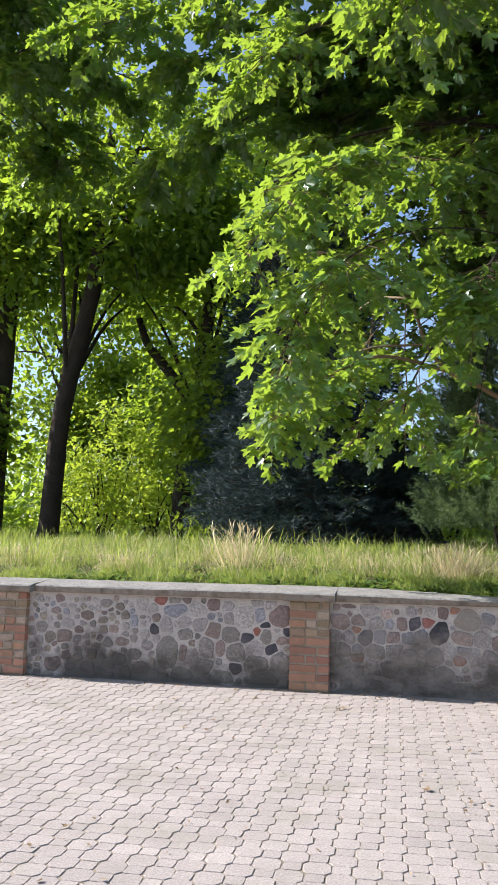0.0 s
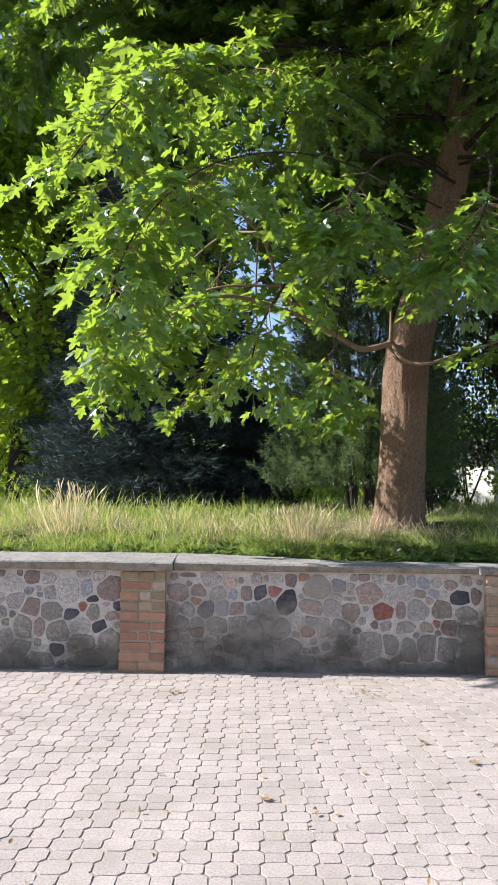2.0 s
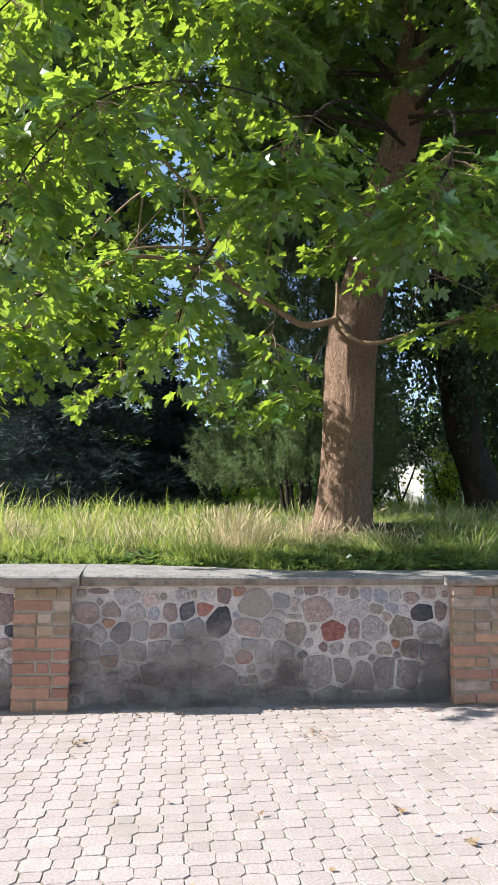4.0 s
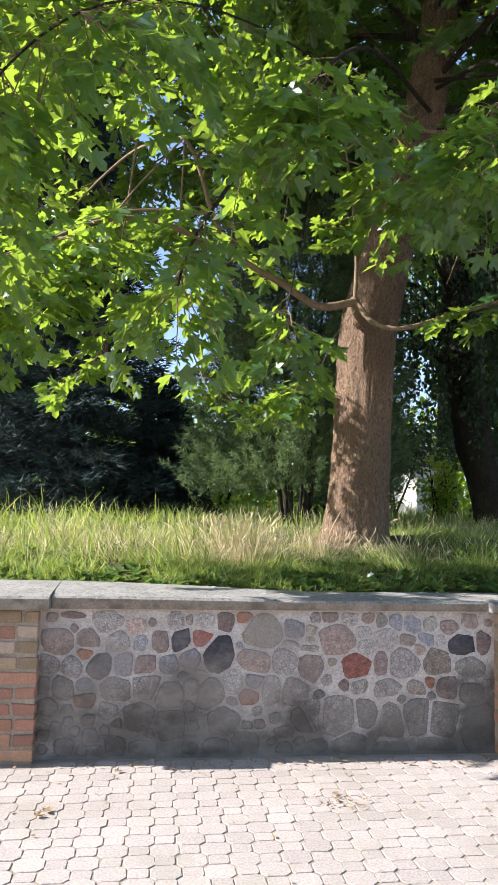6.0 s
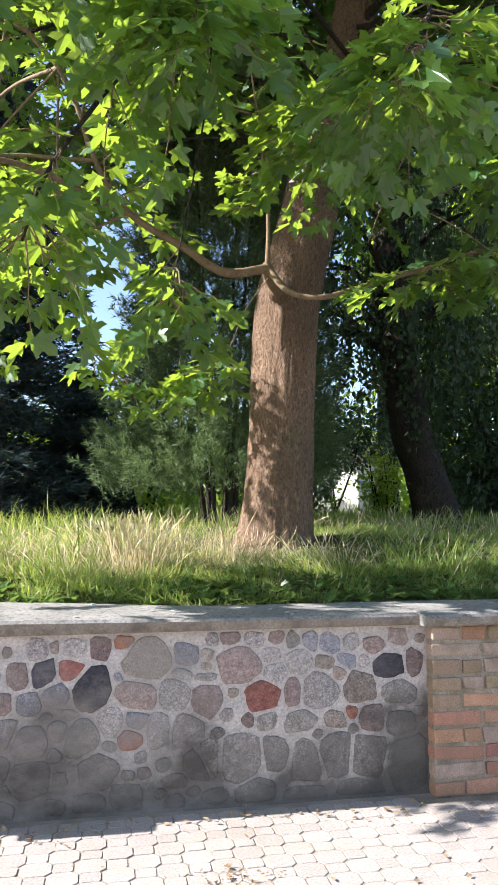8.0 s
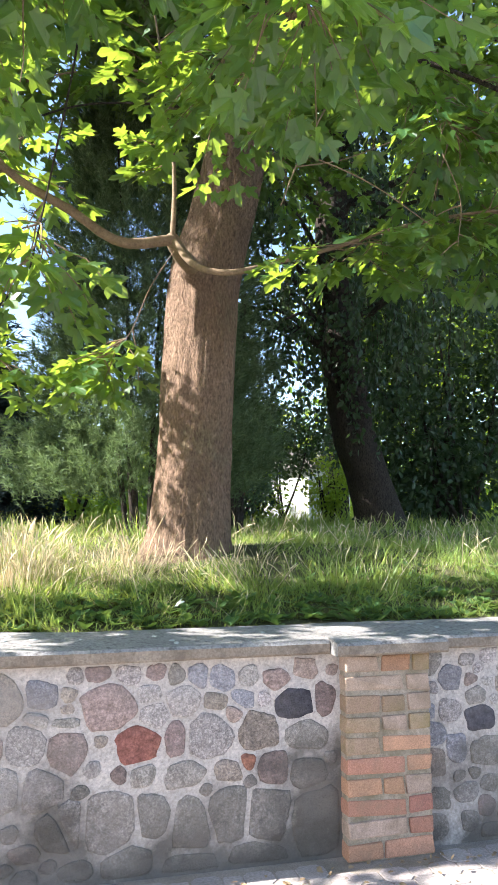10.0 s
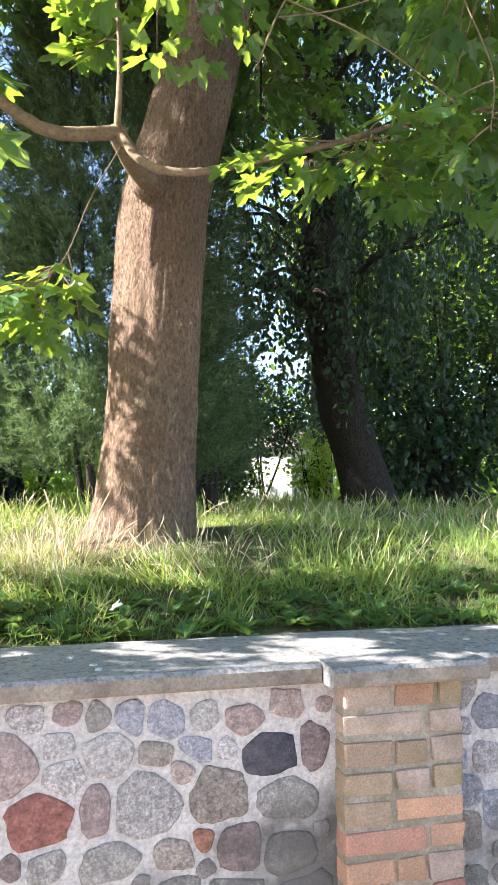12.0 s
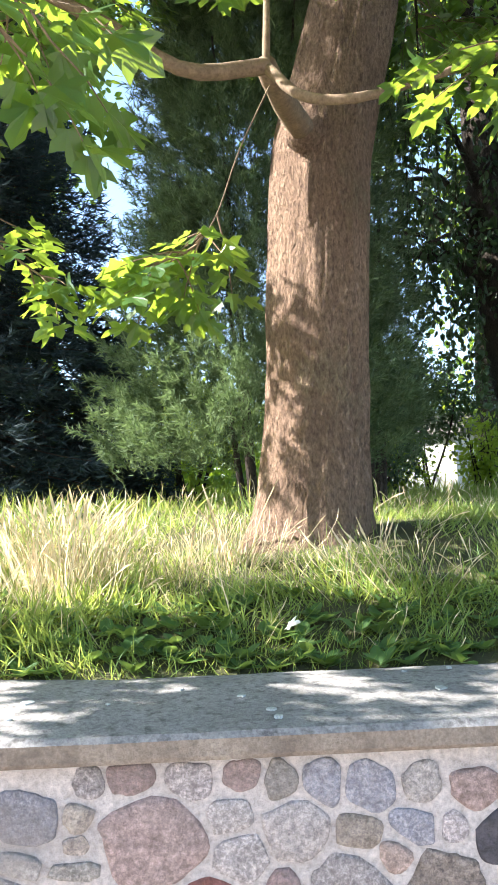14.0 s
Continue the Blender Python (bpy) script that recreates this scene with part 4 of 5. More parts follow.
broad_tree("linden_tree", "slender dark linden whose trunk leans and bends", [(-8.14, 18, 1.2), (-8.05, 18, 3.0), (-7.9, 18, 4.7), (-7.32, 18, 7.4), (-7.15, 18, 9.0), (-7.0, 18, 11.5)], [0.24, 0.22, 0.21, 0.19, 0.17, 0.1],
           [((-7.2, 19.0, 11.0), (4.2, 3.5, 4.2)), ((-5.6, 18.5, 9.4), (2.2, 1.8, 1.8)), ((-9.6, 18.5, 9.6), (1.8, 1.6, 1.8))], 330, 46, 0.21, LEAF_FAR, 21)
broad_tree("linden_tree", "old linden with a straight dark trunk", [(-10.85, 20, 1.2), (-10.75, 20, 5.0), (-10.65, 20, 8.5), (-10.5, 20, 12)], [0.36, 0.3, 0.26, 0.15],
           [((-11.2, 19.5, 10.6), (3.4, 2.2, 4.0)), ((-11.8, 19.5, 4.4), (1.3, 1.2, 1.6))], 260, 46, 0.21, LEAF_FAR, 22)
broad_tree("linden_tree", "dark tree with a crooked side branch", [(-5.5, 20, 1.2), (-5.4, 20, 3.2), (-5.1, 20, 5.0), (-4.8, 20, 8.0), (-4.6, 20, 10)], [0.24, 0.22, 0.2, 0.16, 0.1],
           [((-4.4, 21, 9.0), (3.6, 3.0, 4.4)), ((-3.6, 19.5, 4.5), (1.8, 1.5, 2.0))], 330, 46, 0.20, LEAF_FAR, 23)
broad_tree("ash_tree", "tall leafy tree standing behind the spruce", [(-2.2, 24, 1.3), (-2.3, 24, 5.0), (-2.4, 24, 9.0), (-2.4, 24, 13)], [0.3, 0.27, 0.22, 0.1],
           [((-4.4, 24, 11.0), (2.4, 3.0, 4.2)), ((-5.4, 25, 13.5), (3.0, 3.0, 3.0)), ((4.9, 23, 11.0), (2.2, 2.0, 2.6)), ((-1.6, 26, 17.0), (3.6, 2.6, 3.2))], 440, 46, 0.21, LEAF_FAR, 24)
broad_tree("ash_tree", "leafy tree with a dense round crown", [(8.6, 26, 1.3), (8.6, 26, 5.0), (8.8, 26, 9.0), (8.8, 26, 12)], [0.3, 0.27, 0.2, 0.1],
           [((11.0, 26, 8.6), (3.4, 3.0, 4.6))], 260, 46, 0.21, LEAF_FAR, 25)
broad_tree("ash_tree", "broad leafy tree at the edge of the lawn", [(12.5, 19, 1.3), (12.4, 19, 5.0), (12.2, 19, 9.0), (12.2, 19, 11)], [0.3, 0.27, 0.2, 0.1],
           [((11.4, 19, 7.2), (4.0, 3.5, 4.8))], 260, 46, 0.21, LEAF_FAR, 26)
broad_tree("linden_tree", "tall linden in the second row of trees", [(-14, 31, 1.3), (-14, 31, 6), (-13.8, 31, 11), (-13.8, 31, 15)], [0.35, 0.3, 0.22, 0.1],
           [((-14, 31, 11.0), (5.0, 3.0, 6.5)), ((-11.0, 31, 6.0), (3.0, 2.0, 3.0))], 420, 46, 0.27, LEAF_FAR, 27)
broad_tree("linden_tree", "tall linden at the back of the clearing", [(-9, 37, 1.3), (-9, 37, 6), (-9.2, 37, 11), (-9.2, 37, 15)], [0.35, 0.3, 0.22, 0.1],
           [((-9.5, 37, 11.5), (4.5, 3.0, 6.5)), ((-9.0, 36, 6.5), (3.3, 2.0, 3.8))], 420, 46, 0.27, LEAF_FAR, 28)
broad_tree("ash_tree", "tall ash behind the juniper", [(16.5, 35, 1.3), (16.5, 35, 6), (16.4, 35, 11), (16.4, 35, 15)], [0.35, 0.3, 0.22, 0.1],
           [((16.5, 35, 12.5), (4.0, 3.0, 5.0))], 330, 46, 0.27, LEAF_FAR, 29)
# the crooked branch
tree_c = bpy.data.objects["linden_tree.002"]
v, f = tube(curve_points([(-5.12, 20, 4.9), (-5.5, 19.95, 5.35), (-6.1, 19.9, 6.1), (-6.5, 19.9, 6.6), (-6.76, 19.9, 7.3)], 14), 0.17, 0.09, 10, 0.04)
own(link_mesh("limb", fast_mesh("limb", v, f, True), DARK_BARK), tree_c)


def shrub(name, label, c, rad, clumps, per, leaf, mat, seed, stems=9):
    """A shrub: stems from one foot and a ragged head of leaves."""
    r = np.random.default_rng(seed)
    z0 = float(lawn_z(c[0], c[1]))
    bush = thing(name, label, "shrub", at=(c[0], c[1], z0))
    sticks = []
    for _ in range(stems):
        e = np.array([c[0] + r.normal() * rad[0] * 0.5, c[1] + r.normal() * rad[1] * 0.4, c[2] + r.uniform(0, 0.6) * rad[2]])
        s = np.array([c[0] + r.normal() * 0.12, c[1] + r.normal() * 0.12, z0 - 0.05])
        sticks.append(tube(curve_points([s, (s + e) / 2 + r.normal(size=3) * 0.1, e], 8), 0.035, 0.008, 6))
    for v, f in sticks:
        own(link_mesh("stem", fast_mesh("stem", v, f, True), DARK_BARK), bush)
    at = []
    for _ in range(clumps):
        d = unit(r.normal(size=3))
        at.append(np.array(c) + d * np.array(rad) * r.uniform(0.3, 1.05) ** 0.6 + r.normal(size=(per, 3)) * 0.16 * max(rad) ** 0.5)
    at = np.vstack(at)
    at = at[at[:, 2] > z0 + 0.03]
    tip = (at - np.array(c)) / np.array(rad) * 0.5 + r.normal(size=at.shape) * 0.5 + [0, 0, -0.15]
    ob = own(link_mesh("foliage", scatter("foliage", OVAL, basis(tip, np.array([0, 0, 1.0]) + r.normal(size=at.shape) * 0.5, leaf * r.uniform(0.6, 1.3, len(at))), at), mat), bush)
    ob["kind"] = "stuff"
    return bush


shrub("shrub", "tall sunlit yellow-green shrub in the clearing", (-9.0, 23.5, 3.3), (1.9, 1.4, 2.3), 90, 44, 0.15, LEAF_LIT, 31)
shrub("shrub", "low sunlit yellow-green shrub in the clearing", (-7.0, 22.5, 2.4), (1.2, 1.0, 1.3), 50, 40, 0.13, LEAF_LIT, 32)
shrub("shrub", "low sunlit yellow-green shrub by the leaning trunk", (-10.2, 24.5, 2.6), (1.4, 1.0, 1.5), 50, 40, 0.13, LEAF_LIT, 33)
shrub("shrub", "dark shrub under the trees", (-12.2, 19.0, 2.6), (1.8, 1.3, 1.5), 60, 44, 0.15, LEAF_FAR, 34)
shrub("shrub", "dark shrub beside the crooked tree", (-4.2, 19.2, 2.9), (1.3, 1.0, 1.8), 60, 44, 0.14, LEAF_FAR, 35)
shrub("shrub", "green shrub between the spruce and the juniper", (1.0, 17.5, 2.5), (0.9, 0.9, 1.4), 50, 40, 0.11, LEAF_LIT, 36)
shrub("shrub", "dark green shrub behind the maple", (3.4, 18.5, 2.6), (0.9, 0.8, 1.3), 46, 44, 0.10, WILLOW, 37)
shrub("purple_shrub", "small dark red shrub behind the maple", (4.0, 20.5, 2.2), (0.7, 0.6, 0.7), 26, 40, 0.09, PURPLE, 38)
shrub("shrub", "tall small-leaved shrub before the white building", (4.5, 21.5, 3.0), (1.0, 0.9, 1.7), 70, 44, 0.11, WILLOW, 39)
shrub("shrub", "bright yellow-green shrub beside the white building", (7.0, 22.5, 2.3), (0.55, 0.5, 0.8), 34, 40, 0.11, LEAF_LIT, 40)
shrub("shrub", "leafy shrub that hangs before the white building", (6.3, 24.0, 3.6), (1.5, 0.7, 0.9), 110, 44, 0.11, WILLOW, 46, 4)
shrub("shrub", "low green shrub before the white building", (5.1, 22.5, 2.0), (0.75, 0.7, 0.75), 46, 44, 0.10, LEAF_FAR, 47)
shrub("shrub", "green shrub at the far edge of the lawn", (9.5, 21.5, 2.6), (1.6, 1.0, 1.4), 60, 44, 0.13, WILLOW, 41)


shrub("shrub", "dark shrub under the weeping tree", (7.2, 17.5, 3.0), (1.6, 1.0, 1.9), 110, 46, 0.11, WILLOW, 42)
shrub("shrub", "dark shrub beyond the weeping tree", (9.8, 17.0, 3.4), (1.6, 1.0, 2.3), 110, 46, 0.12, WILLOW, 43)
shrub("shrub", "tall dark shrub beside the weeping tree", (7.0, 16.4, 4.2), (2.0, 1.0, 2.9), 210, 50, 0.12, WILLOW, 45)
shrub("shrub", "tall leafy shrub between the lindens", (-6.8, 24.5, 5.0), (2.2, 1.4, 2.6), 110, 46, 0.17, LEAF_FAR, 44)


def conifer(name, label, foot, height, radius, levels, arms, mat, seed, drop, tuft, first=0.25, per=26):
    """A spruce: a straight stem, whorls of drooping arms, needle tufts along them."""
    r = np.random.default_rng(seed)
    z0 = float(lawn_z(foot[0], foot[1]))
    tree = thing(name, label, "tree", at=(foot[0], foot[1], z0))
    v, f = tube(np.array([(foot[0], foot[1], z0 - 0.05 + height * u) for u in np.linspace(0, 1, 12)]), 0.17, 0.02, 12, 0.04)
    own(link_mesh("trunk", fast_mesh("trunk", v, f, True), DARK_BARK), tree)
    arms_v, at, tip = [], [], []
    for k in range(levels):
        u = k / levels
        z = z0 + first + (height - first) * u
        reach = radius * (1 - u) ** 0.85 + 0.12
        for i in range(arms):
            a = math.tau * (i + r.uniform(-0.3, 0.3)) / arms + k * 0.7
            l = reach * r.uniform(0.75, 1.1)
            s = np.array([foot[0], foot[1], z + r.uniform(-0.1, 0.1)])
            d = np.array([math.cos(a), math.sin(a), 0])
            line = np.array([s + d * l * q + [0, 0, -drop * l * q + 0.18 * drop * l * q * q * q] for q in np.linspace(0, 1, 6)])
            arms_v.append(tube(line, 0.018, 0.004, 4))
            n = max(6, int(per * l))
            q = r.uniform(0.12, 1.0, n) ** 0.8
            base = s + d * (l * q)[:, None] + np.stack([0 * q, 0 * q, -drop * l * q + 0.18 * drop * l * q ** 3], axis=1)
            lat = np.array([-d[1], d[0], 0])
            w = r.normal(size=n) * 0.22 * l * (1.1 - q) + r.normal(size=n) * 0.05
            at.append(base + lat * w[:, None] + np.stack([0 * q, 0 * q, -np.abs(r.normal(size=n)) * 0.10], axis=1))
            tip.append(d * 0.7 + lat * np.sign(w)[:, None] * 0.6 + r.normal(size=(n, 3)) * 0.3 + [0, 0, -0.25])
    v, f = join(arms_v)
    own(link_mesh("branchwork", fast_mesh("branchwork", v, f), DARK_BARK), tree)["kind"] = "stuff"
    at, tip = np.vstack(at), np.vstack(tip)
    ok = at[:, 2] > z0 + 0.05
    at, tip = at[ok], tip[ok]
    ob = own(link_mesh("foliage", scatter("foliage", NEEDLES, basis(tip, np.array([0, 0, 1.0]) + r.normal(size=at.shape) * 0.4, tuft * r.uniform(0.7, 1.3, len(at))), at), mat), tree)
    ob["kind"] = "stuff"
    return tree


conifer("spruce_tree", "dense dark blue-green spruce", (-1.65, 16.2), 9.4, 2.4, 32, 14, SPRUCE, 51, 0.28, 0.19, 0.5, 70)
conifer("spruce_tree", "dark spruce farther back with a bare lower stem", (-3.0, 18.2), 9.0, 1.7, 26, 12, SPRUCE, 52, 0.3, 0.2, 1.2, 60)
conifer("spruce_tree", "small dark spruce with a bare foot", (0.0, 16.6), 2.6, 0.8, 14, 10, SPRUCE, 53, 0.3, 0.17, 0.5, 70)


def juniper(label, foot, height, radius, count, seed):
    """A bushy juniper: several stems and dense feathery shoots that point up and out."""
    r = np.random.default_rng(seed)
    z0 = float(lawn_z(foot[0], foot[1]))
    tree = thing("juniper", label, "shrub", at=(foot[0], foot[1], z0))
    stems = []
    for i in range(6):
        a = i * 1.05
        e = np.array([foot[0] + math.cos(a) * radius * 0.55, foot[1] + math.sin(a) * radius * 0.55, z0 + height * r.uniform(0.45, 0.9)])
        s = np.array([foot[0] + math.cos(a) * 0.15, foot[1] + math.sin(a) * 0.15, z0 - 0.05])
        stems.append(tube(curve_points([s, (s * 2 + e) / 3 + [0, 0, 0.3], e], 8), 0.035, 0.008, 7))
    for v, f in stems:
        own(link_mesh("stem", fast_mesh("stem", v, f, True), DARK_BARK), tree)
    at, tip = [], []
    plumes = count // 48
    for _ in range(plumes):
        h = r.uniform(0.06, 1.0)
        rad = radius * (0.62 + 0.38 * math.exp(-(h / 0.27) ** 2)) * (1 - max(0, h - 0.5) / 0.55) ** 0.6
        a = r.uniform(0, math.tau)
        q = r.uniform(0.3, 1.0) ** 0.7
        p = np.array([foot[0] + math.cos(a) * rad * q, foot[1] + math.sin(a) * rad * q, z0 + h * height])
        d = unit(np.array([math.cos(a) * 0.7, math.sin(a) * 0.7, r.uniform(0.2, 0.9)]))
        l = r.uniform(0.3, 0.6)
        s = r.uniform(0, 1, 48)
        at.append(p + d * (l * s)[:, None] + r.normal(size=(48, 3)) * 0.05 * (1.15 - s)[:, None])
        tip.append(d + r.normal(size=(48, 3)) * 0.4)
    at, tip = np.vstack(at), np.vstack(tip)
    ok = at[:, 2] > z0 + 0.12
    at, tip = at[ok], tip[ok]
    ob = own(link_mesh("foliage", scatter("foliage", NEEDLES, basis(tip, r.normal(size=at.shape), 0.09 * r.uniform(0.7, 1.4, len(at))), at), YEW), tree)
    ob["kind"] = "stuff"
    return tree


juniper("bushy grey-green juniper behind the maple trunk", (1.7, 13.4), 5.8, 1.3, 110000, 55)
juniper("grey-green juniper in the shade of the maple", (2.72, 13.9), 5.0, 0.45, 19000, 56)


def weeping_tree():
    """A leaning dark trunk with long hanging shoots of small leaves."""
    r = np.random.default_rng(58)
    tree = thing("weeping_tree", "dark leaning trunk under hanging small-leaved shoots", "tree", at=(5.15, 15, 1.28))
    bark_trunk("trunk", tree, [(5.18, 15, 1.2), (4.95, 15, 1.9), (4.68, 15, 2.8), (4.5, 15, 4.2), (4.45, 15, 6.0), (4.5, 15, 8.0)], [0.33, 0.30, 0.27, 0.24, 0.2, 0.12], DARK_BARK, 0.12, 28, 50, 0.12)
    strands, at, tip, arms = [], [], [], []
    for i in range(37):
        a = r.uniform(-1.5, 1.5) if i % 3 else r.uniform(0, math.tau)
        z = r.uniform(3.4, 8.0)
        l = r.uniform(1.2, 3.4)
        if i >= 30:
            a, z, l = r.uniform(2.1, 4.2), r.uniform(3.2, 6.0), r.uniform(0.6, 1.7)
        s = np.array([4.47, 15, z])
        e = s + np.array([math.cos(a) * l, math.sin(a) * l * 0.8, r.uniform(0.2, 0.9)])
        line = curve_points([s, (s + e) / 2 + [0, 0, 0.3], e], 12)
        arms.append(tube(line, 0.05, 0.012, 6))
        for _ in range(16 if i < 30 else 9):
            p = line[r.integers(3, 12)] + r.normal(size=3) * 0.15
            drop = r.uniform(0.5, 2.2)
            drop = min(drop, p[2] - 1.75)
            if drop < 0.2:
                continue
            q = np.linspace(0, 1, 6)
            sway = r.normal(size=2) * 0.12
            st = p + np.stack([sway[0] * q, sway[1] * q, -drop * q], axis=1)
            strands.append(tube(st, 0.004, 0.002, 3))
            n = int(drop / 0.035)
            u = r.uniform(0, 1, n)
            at.append(p + np.stack([sway[0] * u, sway[1] * u, -drop * u], axis=1) + r.normal(size=(n, 3)) * 0.035)
            tip.append(r.normal(size=(n, 3)) * 0.5 + [0, 0, -0.8])
    arms.append(tube(curve_points([(4.47, 15, 3.7), (3.95, 14.92, 3.98), (3.4, 14.85, 4.05), (2.9, 14.8, 4.3)], 12), 0.1, 0.03, 8, 0.04))
    for v, f in arms:
        own(link_mesh("limb", fast_mesh("limb", v, f, True), DARK_BARK), tree)
    v, f = join(strands)
    own(link_mesh("hanging_shoot", fast_mesh("hanging_shoot", v, f), DARK_BARK), tree)["kind"] = "stuff"
    at, tip = np.vstack(at), np.vstack(tip)
    ob = own(link_mesh("foliage", scatter("foliage", OVAL, basis(tip, r.normal(size=at.shape), 0.085 * r.uniform(0.7, 1.3, len(at))), at), WILLOW), tree)
    ob["kind"] = "stuff"


weeping_tree()


def far_woods():
    r = np.random.default_rng(61)
    at = []
    for _ in range(1500):
        c = np.array([r.uniform(-48, 48), r.uniform(34, 52), 1.6 + 5.0 * r.uniform() ** 1.6])
        at.append(c + r.normal(size=(38, 3)) * [0.9, 0.7, 0.55])
    at = np.vstack(at)
    at[:, 2] = np.maximum(at[:, 2], 1.5)
    tip = r.normal(size=at.shape) + [0, 0, -0.3]
    ob = link_mesh("far_woods", scatter("far_woods", OVAL, basis(tip, np.array([0, 0, 1.0]) + r.normal(size=at.shape) * 0.5, 0.42 * r.uniform(0.7, 1.3, len(at))), at), LEAF_FAR)
    tagged(ob, "distant sunlit edge of the woods", "woods", kind="stuff")


far_woods()


def white_building():
    """A small whitewashed building far across the lawn."""
    z0 = float(lawn_z(9, 30)) - 0.1
    house = thing("house", "small whitewashed building with a low tiled roof", "house", at=(8.85, 31.5, z0))
    house.rotation_euler = (0, 0, radians(-48))
    bm = bmesh.new()
    box(bm, -1.6, 1.6, -1.5, 1.5, 0, 2.0, 0.02)
    part("wall", bm, WHITE, house)
    bm = bmesh.new()
    pts = [(-1.9, -1.8, 1.98), (1.9, -1.8, 1.98), (1.9, 1.8, 1.98), (-1.9, 1.8, 1.98), (-1.5, 0, 2.8), (1.5, 0, 2.8)]
    vs = [bm.verts.new(p) for p in pts]
    for q in ((0, 1, 5, 4), (2, 3, 4, 5), (1, 2, 5), (3, 0, 4), (3, 2, 1, 0)):
        bm.faces.new([vs[i] for i in q])
    part("roof", bm, ROOF, house)


white_building()

# ---- lawn ----
BLADE = ([(-0.024, 0, 0), (0.024, 0, 0), (0.021, 0.4, 0.05), (-0.021, 0.4, 0.05), (0.014, 0.72, 0.2), (-0.014, 0.72, 0.2), (0, 0.95, 0.45)], [(0, 1, 2, 3), (3, 2, 4, 5), (5, 4, 6)])
FINE = ([(-0.0069, 0, 0), (0.0069, 0, 0), (0.0058, 0.5, 0.02), (-0.0058, 0.5, 0.02), (0.0046, 0.76, 0.10), (-0.0046, 0.76, 0.10), (0.0138, 0.87, 0.16), (-0.0138, 0.87, 0.16), (0, 1, 0.28)],
        [(0, 1, 2, 3), (3, 2, 4, 5), (5, 4, 6, 7), (7, 6, 8)])

THIN = ([(x * 0.4, y, z) for x, y, z in BLADE[0]], BLADE[1])


def grass_patch(name, label, shape, mat, n, xr, yr, h, lean, seed, clumped=0.0):
    r = np.random.default_rng(seed)
    x, y = r.uniform(*xr, n), r.uniform(*yr, n)
    if clumped:
        keep = np.array([noise.noise(Vector((a * 1.7, b * 2.4, seed))) + 0.35 * r.normal() > clumped - 0.5 for a, b in zip(x, y)])
        x, y = x[keep], y[keep]
    off = (x - 1.75) ** 2 + (y - 10.5) ** 2 > 0.20
    x, y = x[off], y[off]
    n = len(x)
    at = np.stack([x, y, lawn_z(x, y) - 0.01], axis=1)
    wave = np.array([noise.noise(Vector((a * 2.1, b * 3.3, 4.0))) for a, b in zip(x, y)])
    turn = np.array([noise.noise(Vector((a * 1.6, b * 2.6, 9.0))) for a, b in zip(x, y)])
    tip = np.stack([r.normal(size=n) * lean + turn, r.normal(size=n) * lean - 0.3 * turn, np.ones(n)], axis=1)
    size = np.clip(1 + 1.3 * wave, 0.4, 1.45) * h * r.uniform(0.45, 1.25, n) * np.clip(0.6 + (y - 8.95) * 1.2, 0.6, 1.0)
    ob = link_mesh(name, scatter(name, shape, basis(tip, r.normal(size=(n, 3)), size), at), mat)
    return tagged(ob, label, "grass", kind="stuff")


grass_patch("lawn_grass", "uncut green grass on the raised lawn", BLADE, GRASS, 48000, (-5.5, 6.5), (8.96, 11.6), 0.09, 0.7, 71)
grass_patch("lawn_grass", "short green grass along the coping", BLADE, GRASS, 11000, (-4.5, 5), (8.955, 9.6), 0.105, 0.7, 76)
grass_patch("lawn_grass", "longer green grass farther back on the lawn", BLADE, GRASS, 34000, (-10, 11), (11.4, 19), 0.16, 0.5, 72)
grass_patch("lawn_grass", "rough green grass at the edge of the trees", BLADE, GRASS, 16000, (-16, 16), (18, 30), 0.32, 0.3, 73)
grass_patch("dry_grass", "dry straw-coloured grass stalks with seed heads", FINE, STRAW, 11000, (-4.8, 2.2), (9.5, 10.5), 0.17, 0.55, 74, clumped=0.62)
grass_patch("dry_grass", "thin dry stalks among the green grass", FINE, STRAW, 4000, (-6, 6), (9.0, 13), 0.19, 0.6, 75)
grass_patch("lawn_grass", "knee-high thin green grass behind the coping", THIN, GRASS, 9000, (-5, 5), (9.0, 10.1), 0.17, 0.45, 78, clumped=0.4)
grass_patch("tall_grass", "tall thin green grass in the open lawn", THIN, GRASS, 6000, (-6, 0.4), (9.5, 11.4), 0.30, 0.28, 77, clumped=0.5)


def tuft(label, c, n, h, spread, seed):
    r = np.random.default_rng(seed)
    x, y = c[0] + r.normal(size=n) * spread * 0.4, c[1] + r.normal(size=n) * spread * 0.3
    at = np.stack([x, y, lawn_z(x, y) - 0.01], axis=1)
    tip = np.stack([(x - c[0]) * 2.4 + r.normal(size=n) * 0.12 - 0.1, (y - c[1]) * 2.2 + r.normal(size=n) * 0.12, np.ones(n)], axis=1)
    ob = link_mesh("grass_tuft", scatter("grass_tuft", FINE, basis(tip, r.normal(size=(n, 3)), h * r.uniform(0.6, 1.1, n)), at), STRAW)
    tagged(ob, label, "grass", kind="stuff")


tuft("tall bleached tuft of dry grass", (0.60, 9.88), 240, 0.38, 0.30, 81)
tuft("small bleached tuft of dry grass", (-1.8, 9.8), 70, 0.55, 0.22, 82)
tuft("dry grass stalks round the foot of the maple", (1.15, 10.1), 170, 0.24, 0.6, 83)


